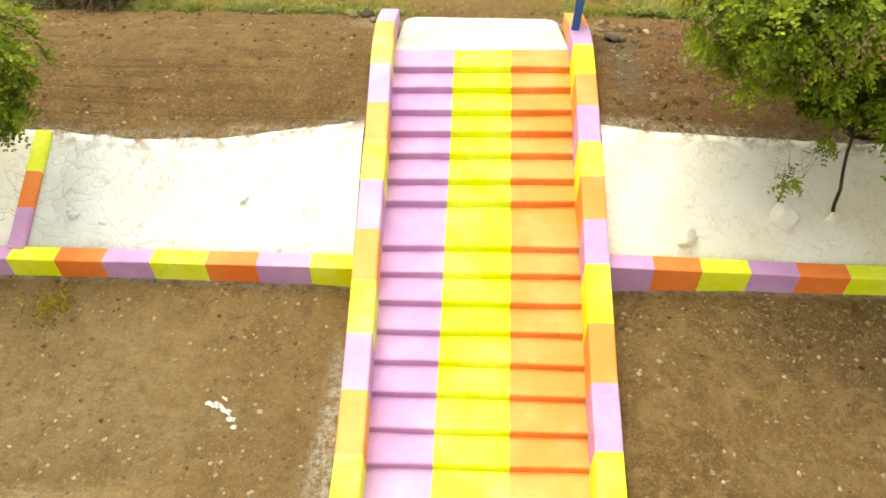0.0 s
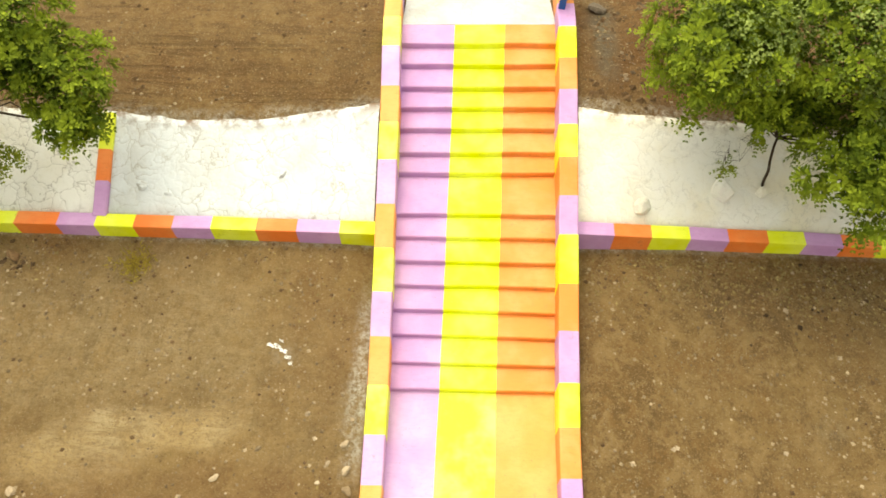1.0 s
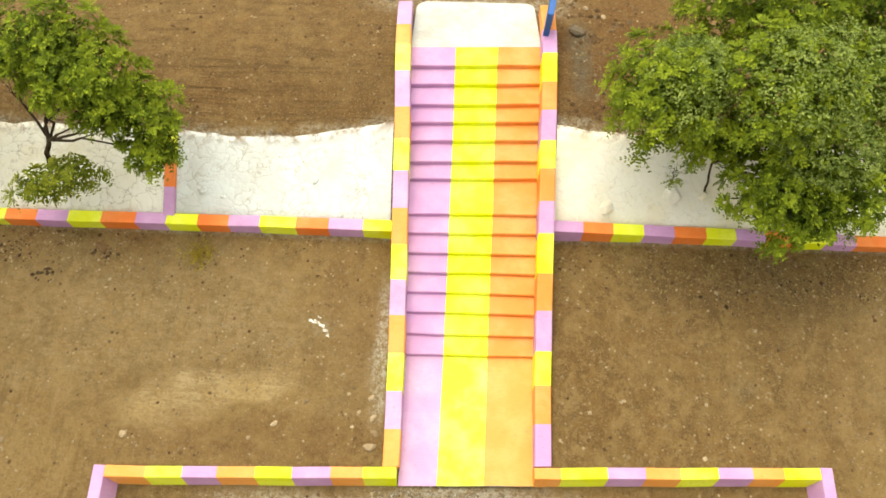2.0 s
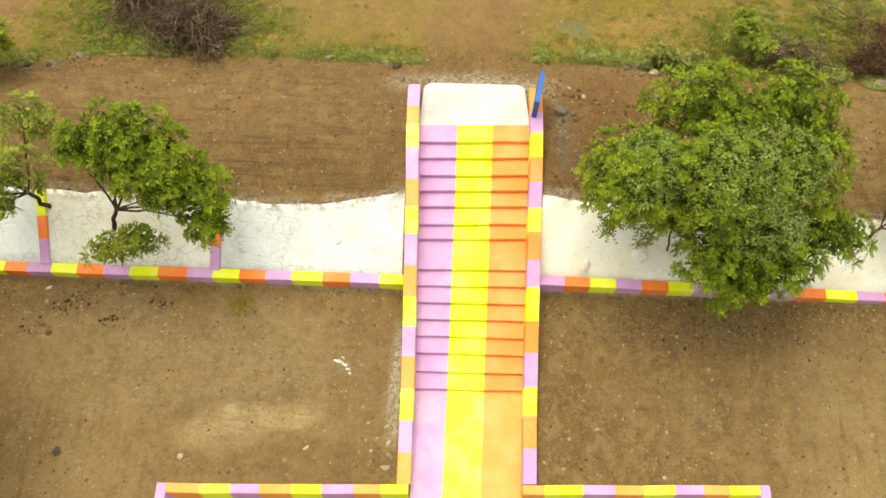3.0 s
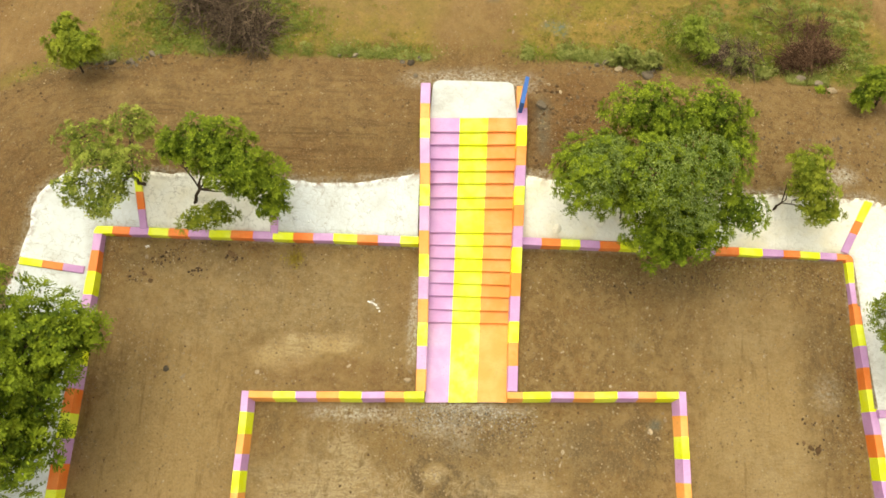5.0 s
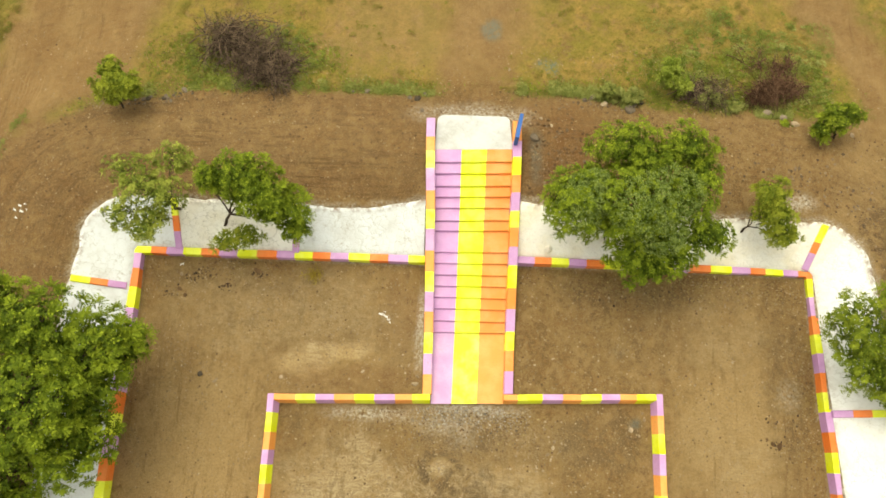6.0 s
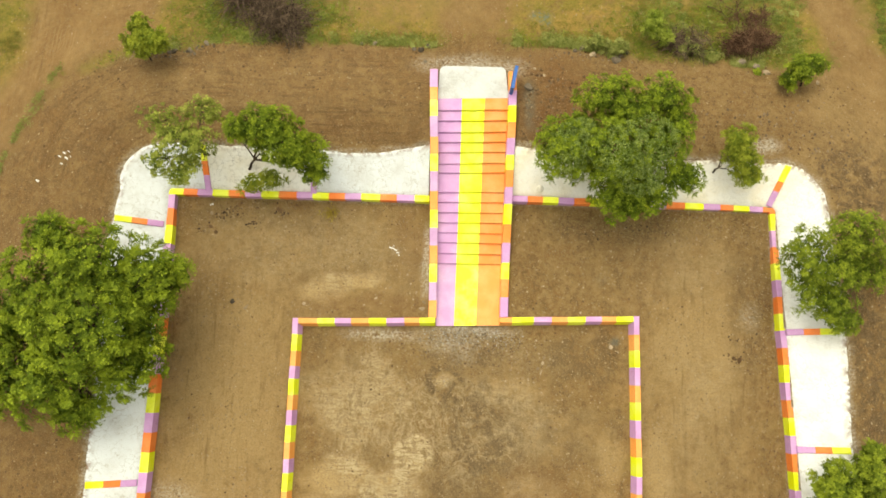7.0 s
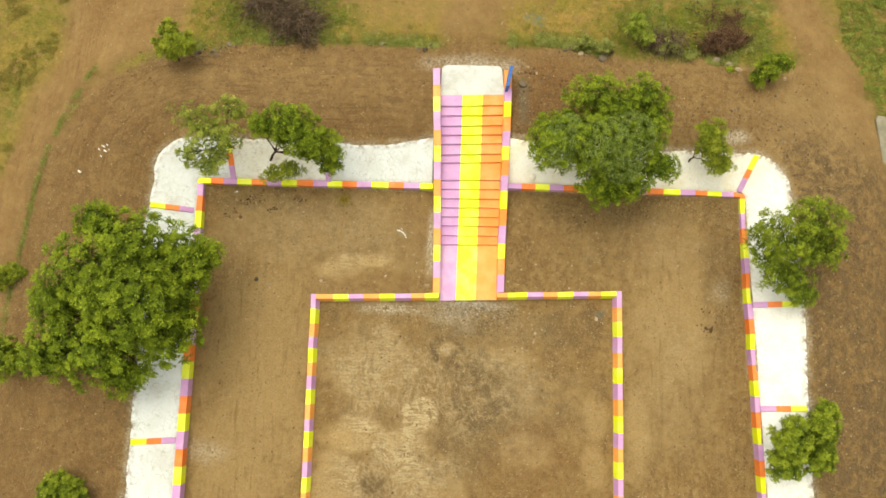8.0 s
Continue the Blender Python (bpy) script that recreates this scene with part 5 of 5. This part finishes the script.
for x, y, r in ((-.62, -.66, .09), (-.5, -.6, .06), (-.7, -.55, .05), (-.55, -.82, .06), (2.92, .1, .10), (2.98, .3, .09), (3.15, 0, .07), (2.75, -.1, .08), (2.85, -.25, .07), (3.2, .25, .06), (5.85, 1.1, .09), (5.78, 1.3, .07), (5.4, .78, .13), (5.65, .6, .06)):
    stone(x, y, r, STONE, "pale stone on the floor of the sunken court", group="stones in the sunken court")
for x, y, r in ((-9.4, 5.1, .12), (-5.8, 1.9, .1), (-7.9, 1.7, .09), (-8.4, 1.9, .14), (4.65, 4.9, .06), (8.6, 3.0, .07), (-3.2, 2.2, .08), (-2.7, 2.6, .06)):
    stone(x, y, r, STONE if r < .13 else DARK_STONE, "loose stone lying on the bare terrace", group="stones on the terrace")
for x, y, r in ((9.7, .52, .10), (9.9, .46, .12), (9.55, .64, .07), (-9.4, 4.6, .12), (-6.9, 5.3, .15), (-9.2, 4.4, .1)):
    stone(x, y, r, CLOD, "dark clod of damp earth on the terrace", "earth_clod", "clods on the terrace")


def bump_stone(x, y, r, label):
    ob = new("bank_stone", stone_mesh("bank_stone", rs, LIME_CREAM if x > 0 else LIME, 1.05))
    ob.matrix_basis = pose(x, y, bank(outside(x, y)) + r * .3, 20, 0, rs.uniform(0, 360)) @ Matrix.Diagonal((r, r, r, 1))
    tagged(ob, label, "stone", "stones in the white bank")


bump_stone(2.60, 6.36, .15, "whitewashed boulder standing out of the white bank")
bump_stone(3.82, 6.58, .19, "whitewashed rounded stone in the white bank")
bump_stone(-5.02, 6.35, .085, "whitewashed small stone in the white bank")
bump_stone(-4.62, 6.28, .065, "whitewashed small stone in the white bank")
bump_stone(-2.87, 6.60, .075, "whitewashed small stone in the white bank")
bump_stone(4.40, 6.60, .10, "whitewashed rounded stone in the white bank")


def litter(x, y, r, label, seed):
    """A torn, crumpled sheet."""
    rnd = random.Random(seed)
    n = 7
    verts = []
    for j in range(n):
        for i in range(n):
            u, v = (i / (n - 1) - .5) * 2, (j / (n - 1) - .5) * 2
            k = 1 + .5 * noise.noise(Vector((u * 1.7 + seed, v * 1.7, 1)))
            px, py = x + u * r * k, y + v * r * .55 * k + .4 * u * r * (-1 if seed % 2 else 1)
            verts.append((px, py, height(px, py) + .015 + .05 * abs(noise.noise(Vector((u * 2.1, v * 2.1, seed))))))
    faces = [(j * n + i, j * n + i + 1, (j + 1) * n + i + 1, (j + 1) * n + i) for j in range(n - 1) for i in range(n - 1) if rnd.random() < .8]
    tagged(new("litter", mesh_of("litter", verts, faces, LITTER)), label, "litter", "litter on the ground")


for i, (x, y, r) in enumerate(((-2.76, 4.06, .05), (-2.66, 4.05, .06), (-2.57, 3.98, .05), (-2.49, 3.89, .045), (-2.44, 3.80, .035), (-2.62, 4.13, .03))):
    litter(x, y, r, "torn white scrap lying on the brown terrace", 41 + 10 * i)
for i, (x, y, r) in enumerate(((-14.5, 6.85, .06), (-14.33, 6.9, .05), (-14.4, 6.66, .07), (-14.66, 6.72, .05), (-14.55, 6.45, .05), (-14.25, 6.72, .035))):
    litter(x, y, r, "torn white scrap of litter on the earth bank", 143 + 10 * i)
litter(-15.45, 5.85, .07, "small white scrap of litter on the earth bank", 45)
litter(-9.42, 5.42, .06, "white scrap beside the terrace kerb", 46)


# ---- what nobody could count ----
def scatter(name, n, where, rmin, rmax, mat, label, seed, lift=0.2):
    """Small stones, each a lumpy six-point solid, all in one mesh."""
    rnd = random.Random(seed)
    verts, faces = [], []
    while n > 0:
        x, y = where(rnd)
        r = lerp(rmin, rmax, rnd.random() ** 3)
        z = height(x, y) + r * lift
        i = len(verts)
        a = rnd.uniform(0, 6.28)
        for k in range(4):
            q = r * rnd.uniform(.7, 1.2)
            verts.append((x + q * math.cos(a + k * 1.57), y + q * math.sin(a + k * 1.57), z + r * rnd.uniform(-.2, .2)))
        verts.append((x + r * rnd.uniform(-.3, .3), y + r * rnd.uniform(-.3, .3), z + r * rnd.uniform(.4, .75)))
        verts.append((x, y, z - r * .6))
        for k in range(4):
            faces.append((i + k, i + (k + 1) % 4, i + 4))
            faces.append((i + (k + 1) % 4, i + k, i + 5))
        n -= 1
    tagged(new(name, mesh_of(name, verts, faces, mat)), label, name.replace("_", " "), kind="stuff")


def clear_of_masonry(x, y):
    d = outside(x, y)
    if -0.02 < d < 1.75:
        return False
    if -1.65 < x < 1.75 and 1.2 < y < 10.9:
        return False
    if PIT_W - .1 < x < PIT_E + .1 and y < pit_y(x) + .1:
        return PIT_W + .45 < x < PIT_E - .45 and y < pit_y(x) - .4
    return True


def anywhere(rnd):
    while True:
        x, y = rnd.uniform(-18, 16), rnd.uniform(-8, 14)
        if outside(x, y) > 1.7 and rnd.random() < 0.55:
            continue
        if rnd.random() < 0.15 + 1.3 * max(0, wob(x, y, 0.7, 40)) + 0.8 * max(0, wob(x, y, 2.5, 41)) and clear_of_masonry(x, y):
            return x, y


def near_kerbs(rnd):
    while True:
        k = rnd.random()
        if k < .45:
            x, y = rnd.uniform(-10.6, 11), KERB_Y - abs(rnd.gauss(0, .55)) - .03
        elif k < .6:
            x, y = east(0) - abs(rnd.gauss(0, .4)) - .04, rnd.uniform(-7, 5.6)
        elif k < .75:
            x, y = rnd.choice((-1.5, 1.7)) + rnd.gauss(0, .35), rnd.uniform(1.8, 11)
        else:
            x, y = rnd.gauss(0.2, 1.6), 1.1 - abs(rnd.gauss(0, .7))
        if rnd.random() < .45 + 1.4 * wob(x, y, 1.3, 42) and (clear_of_masonry(x, y) or (abs(x) < 5.5 and y < 1.2)):
            return x, y


def bank_top(rnd):
    while True:
        x, y = rnd.uniform(-16, 16), rnd.uniform(-7, 12.3)
        if 1.9 < outside(x, y) < 6.2 and clear_of_masonry(x, y):
            return x, y


scatter("gravel", 25000, anywhere, .007, .036, PEBBLE, "loose mixed gravel strewn over brown earth", 51)
scatter("earth_crumbs", 2800, anywhere, .010, .045, CLOD, "small brown crumbs of earth over the court", 57)
scatter("gravel", 3000, near_kerbs, .006, .036, PEBBLE, "loose gravel gathered along painted kerbs", 52)
scatter("earth_crumbs", 3600, bank_top, .008, .055, CLOD, "crumbs and clods of brown earth on the bank", 53)
scatter("earth_crumbs", 1500, near_kerbs, .010, .04, CLOD, "dark crumbs of earth along painted kerbs", 54)


def grass_stuff(name, n, where, mat, label, seed, hmin, hmax, blades, wide):
    rnd = random.Random(seed)
    verts, faces = [], []
    for _ in range(n):
        x, y = where(rnd)
        z = height(x, y)
        for _ in range(blades):
            a, h = rnd.uniform(0, 6.28), rnd.uniform(hmin, hmax)
            p = Vector((x + rnd.gauss(0, .05), y + rnd.gauss(0, .05), z - .01))
            k = rnd.uniform(.6, 2.2)
            d = Vector((math.cos(a) * k, math.sin(a) * k, 1)).normalized()
            s = Vector((-math.sin(a), math.cos(a), 0)) * wide * rnd.uniform(.6, 1.2)
            i = len(verts)
            verts.extend((p - s, p + s, p + d * h))
            faces.append((i, i + 1, i + 2))
    me = mesh_of(name, verts, faces, mat)
    me.attributes.new("tone", "FLOAT", "POINT").data.foreach_set("value", [abs(wob(v[0], v[1], 1.1, 30)) for v in verts])
    tagged(new(name, me), label, name.replace("_", " "), kind="stuff")


def on_grass(rnd):
    while True:
        x, y = rnd.uniform(-18, 17), rnd.uniform(9, 17.5)
        if rnd.random() < layer_values(x, y, outside(x, y))["grass"]:
            return x, y


def on_green(rnd):
    while True:
        x, y = rnd.uniform(-14, 14), rnd.uniform(9.5, 15)
        v = layer_values(x, y, outside(x, y))
        if rnd.random() < v["green"] * v["grass"]:
            return x, y


def along_edge(rnd):
    while True:
        x = rnd.choice((rnd.uniform(-12.5, -1.4), rnd.uniform(1.6, 5.5), rnd.uniform(8.5, 11)))
        if noise.noise(Vector((x * 1.3, 4.4, 0))) > -0.15:
            return x, grass_edge(x) + abs(rnd.gauss(.1, .22))


def left_verge(rnd):
    y = rnd.uniform(-1, 10.5)
    while noise.noise(Vector((y * 1.6, 8.8, 0))) < -.38:
        y = rnd.uniform(-1, 10.5)
    return bend([(-2, -18.3), (3.9, -17.62), (5.6, -17.36), (7, -17.06), (8.5, -16.4), (9.7, -15.96), (11, -15.2)], y) + rnd.gauss(0, .055 + .09 * (8.0 < y < 9.2)), y


grass_stuff("grass", 9000, on_grass, BLADE, "thin dry yellow-green grass beyond the bank", 61, .03, .10, 5, .006)
grass_stuff("grass", 4200, on_green, LEAF, "fresh green grass round the brushwood heaps", 62, .05, .16, 6, .010)
grass_stuff("weeds", 1500, along_edge, WEED, "pale green weeds along the edge of the bank", 63, .06, .16, 8, .02)
grass_stuff("weeds", 430, left_verge, WEED, "strip of green weeds beside the dirt track", 64, .05, .14, 7, .02)


def under_tree(rnd):
    while True:
        x, y = rnd.gauss(5.6, 2.4), KERB_Y - .05 - abs(rnd.gauss(0, .42))
        if 1.8 < x < 10.9:
            return x, y


def leaf_litter(n, where, mat, label, seed):
    """Fallen leaves, each a small bent sheet lying on the earth."""
    rnd = random.Random(seed)
    verts, faces = [], []
    for _ in range(n):
        x, y = where(rnd)
        a, s = rnd.uniform(0, 6.28), rnd.uniform(.02, .045)
        leaf(verts, faces, Vector((x, y, height(x, y) + .012)), Vector((math.cos(a), math.sin(a), rnd.uniform(0, .3))).normalized(), Vector((0, 0, 1)), s * 1.6, s * .45)
    me = mesh_of("leaf_litter", verts, faces, mat)
    me.attributes.new("tone", "FLOAT", "POINT").data.foreach_set("value", [0.5] * len(verts))
    tagged(new("leaf_litter", me), label, "leaf litter", kind="stuff")


FALLEN = leaf_material("fallen_dry_leaf", (0.055, 0.035, 0.016), (0.20, 0.13, 0.05), (0.42, 0.33, 0.13))
leaf_litter(900, under_tree, FALLEN, "dry fallen leaves under a tree along the kerb", 71)
leaf_litter(700, near_kerbs, FALLEN, "dry fallen leaves blown against painted kerbs", 72)


def weed_tuft(rnd):
    return -5.03 + rnd.gauss(0, .14), 5.26 + rnd.gauss(0, .12)


OCHRE = leaf_material("ochre_dry_weed", (0.16, 0.11, 0.016), (0.34, 0.25, 0.035), (0.44, 0.36, 0.07))
grass_stuff("weeds", 36, weed_tuft, OCHRE, "yellowing dry weed tuft on the bare terrace", 65, .06, .15, 9, .014)


def right_weeds(rnd):
    while True:
        x, y = rnd.uniform(5.5, 13), rnd.uniform(11.8, 15.5)
        if noise.noise(Vector((x * .8, y * .8, 2.0))) > .02:
            return x, y


grass_stuff("weeds", 1500, right_weeds, WEED, "patchy green weeds in dry grass", 66, .04, .13, 6, .014)


def weed_clumps(n, where, mat, label, seed, rmin, rmax, size):
    """Low broad-leaved weeds: rosettes of small leaves of uneven size."""
    rnd = random.Random(seed)
    verts, faces, tones = [], [], []
    for _ in range(n):
        x, y = where(rnd)
        r = lerp(rmin, rmax, rnd.random() ** 2)
        t = rnd.random()
        for _ in range(int(20 + 900 * r * r)):
            a, q = rnd.uniform(0, 6.28), r * math.sqrt(rnd.random())
            px, py = x + q * math.cos(a), y + q * math.sin(a) * .8
            up = r * .8 * (1 - (q / r) ** 2) * rnd.uniform(.3, 1)
            b, s = rnd.uniform(0, 6.28), size * rnd.uniform(.6, 1.3)
            leaf(verts, faces, Vector((px, py, height(px, py) + .01 + up)), Vector((math.cos(b), math.sin(b), rnd.uniform(-.1, .6))).normalized(), Vector((0, 0, 1)), s, s * .34)
            tones.extend([min(1.0, max(0.0, t + rnd.uniform(-.3, .3)))] * 4)
    me = mesh_of("weeds", verts, faces, mat)
    me.attributes.new("tone", "FLOAT", "POINT").data.foreach_set("value", tones)
    tagged(new("weeds", me), label, "weeds", kind="stuff")


def tuft_spot(rnd):
    while True:
        x, y = on_grass(rnd)
        if wob(x, y, .8, 50) + .6 * wob(x, y, 2.4, 51) > 0:
            return x, y


def right_patch(rnd):
    while True:
        x, y = rnd.uniform(6.5, 12.5), rnd.uniform(11.7, 16)
        if wob(x, y, .9, 52) > -.05 and grass_at(x, y) > .3:
            return x, y


def left_patch(rnd):
    while True:
        a, r = rnd.uniform(0, 6.28), rnd.gauss(1.0, .28)
        x, y = -7.85 + 1.75 * r * math.cos(a), 12.95 + 1.25 * r * math.sin(a)
        if y > grass_edge(x):
            return x, y


weed_clumps(420, tuft_spot, BLADE, "scattered olive tufts in dry grass", 81, .04, .16, .05)
weed_clumps(55, right_patch, WEED, "clumps of pale broad-leaved weeds in dry grass", 82, .06, .26, .06)
weed_clumps(330, right_patch, HERB, "clumps of dark green weeds in dry grass", 83, .05, .22, .05)
weed_clumps(190, along_edge, WEED, "pale broad-leaved weeds along the edge of the bank", 84, .05, .2, .055)
weed_clumps(420, left_patch, HERB, "green weeds round a heap of brushwood", 85, .04, .17, .05)


def rubble_patch(rnd):
    while True:
        cx, cy, sx, sy = rnd.choice(((7.4, 9.3, 1.0, .8), (12.8, 7.6, .6, .8), (4.4, 11.6, 1.0, .22), (2.6, 9.5, .4, 1.0), (10.8, 8.8, .9, .7), (-12.0, 10.9, .9, .25)))
        x, y = rnd.gauss(cx, sx), rnd.gauss(cy, sy)
        if clear_of_masonry(x, y) and outside(x, y) > 2:
            return x, y


scatter("gravel", 700, rubble_patch, .02, .075, RUBBLE, "loose stones and rubble on the earth bank", 55)


def red_slope(rnd):
    while True:
        x, y = rnd.gauss(3.0, .75), rnd.gauss(9.0, 1.0)
        if clear_of_masonry(x, y) and outside(x, y) > 2 and wob(x, y, 1.4, 43) > -.2:
            return x, y


scatter("earth_clods", 420, red_slope, .015, .085, CLOD, "lumps of red-brown earth on the slope beside the stairs", 60, .1)


def damp_spots(rnd):
    cx, cy, s = rnd.choice(((-9.0, 5.05, .22), (-8.6, 5.2, .15), (-6.9, 5.22, .16), (-9.75, 4.45, .14), (-7.9, 4.75, .12), (5.6, 5.1, .5), (4.7, 4.9, .4), (6.9, 5.0, .5), (10.0, 1.2, .3), (9.8, .5, .2)))
    return cx + rnd.gauss(0, s), cy + rnd.gauss(0, s * .6)


HUMUS = stone_material("damp_dark_earth", (0.040, 0.024, 0.012), (0.095, 0.058, 0.028))
scatter("earth_crumbs", 270, damp_spots, .012, .055, HUMUS, "clusters of dark damp earth crumbs on the terrace", 56)


def east_weeds(rnd):
    while True:
        x, y = rnd.uniform(15.6, 19.5), rnd.uniform(8.8, 15.5)
        if x > bend(EAST_GRASS, y) + 0.1 and not (16.5 < x < 18.1 and y < 9.5) and wob(x, y, .7, 53) > -.25:
            return x, y


weed_clumps(520, east_weeds, HERB, "rank green weeds beside the dirt track", 86, .06, .26, .06)


def west_tufts(rnd):
    while True:
        x, y = rnd.uniform(-20.5, -16.8), rnd.uniform(5.5, 15)
        if x < bend(WEST_GRASS, y) - .1 and wob(x, y, .9, 54) > 0:
            return x, y


weed_clumps(260, west_tufts, BLADE, "olive grass tufts beyond the dirt track", 87, .05, .2, .055)


def bank_sprouts(rnd):
    return rnd.choice((-11.9, -11.2)) + rnd.gauss(0, .22), 8.45 + rnd.gauss(0, .18)


weed_clumps(16, bank_sprouts, HERB, "faint green sprouts on bare earth above the bank", 88, .03, .11, .045)


def pale_chips(rnd):
    while True:
        x, y = rnd.choice(((rnd.gauss(-.3, 1.3), 1.15 - abs(rnd.gauss(0, .5))), (rnd.gauss(3, .9), rnd.gauss(0, .9)), (rnd.uniform(11.9, 15), rnd.uniform(-6, 8)), (rnd.uniform(-10, 10.5), rnd.uniform(1.9, 5.6))))
        if clear_of_masonry(x, y) or (abs(x) < 5.5 and .2 < y < 1.15):
            return x, y


scatter("gravel", 520, pale_chips, .012, .05, STONE, "pale stone chips strewn over the courts and the bank", 58)


def stair_foot(rnd):
    while True:
        x, y = rnd.gauss(.2, 1.1), 1.22 - abs(rnd.gauss(0, .38))
        if -1.6 < x < 2.2:
            return x, y


GREY_GRAVEL = stone_material("grey_cement_gravel", (0.075, 0.062, 0.048), (0.46, 0.42, 0.36))
scatter("gravel", 1500, stair_foot, .008, .034, GREY_GRAVEL, "grey gravel and cement crumbs at the foot of the stairs", 59)


def tyre_ridges():
    """Low ridges that a tyre pressed up in the pale dirt track."""
    rnd = random.Random(91)
    verts, faces = [], []
    for i in range(10):
        x0 = -16.05 + i * .135 + rnd.uniform(-.02, .02)
        y0, y1 = 10.95 + rnd.uniform(-.12, .12), 12.1 + rnd.uniform(-.2, .2)
        base = len(verts)
        for k in range(9):
            y = lerp(y0, y1, k / 8)
            x = x0 + .05 * wob(x0, y, 1.5, 60)
            h = .013 * math.sin(math.pi * (k + .5) / 9) * rnd.uniform(.7, 1.2)
            w = .035 * rnd.uniform(.8, 1.2)
            z = height(x, y)
            verts.extend(((x - w, y, z - .01), (x, y, z + h), (x + w, y, z - .01)))
        for k in range(8):
            a = base + 3 * k
            faces.extend(((a, a + 1, a + 4, a + 3), (a + 1, a + 2, a + 5, a + 4)))
    me = mesh_of("tyre_ridges", verts, faces, DRY_EARTH, smooth=True)
    tagged(new("tyre_ridges", me), "low ridges of dry earth left by a tyre on the dirt track", "tyre marks", kind="stuff")


DRY_EARTH = stone_material("dry_track_earth", (0.245, 0.155, 0.068), (0.285, 0.185, 0.083))
tyre_ridges()
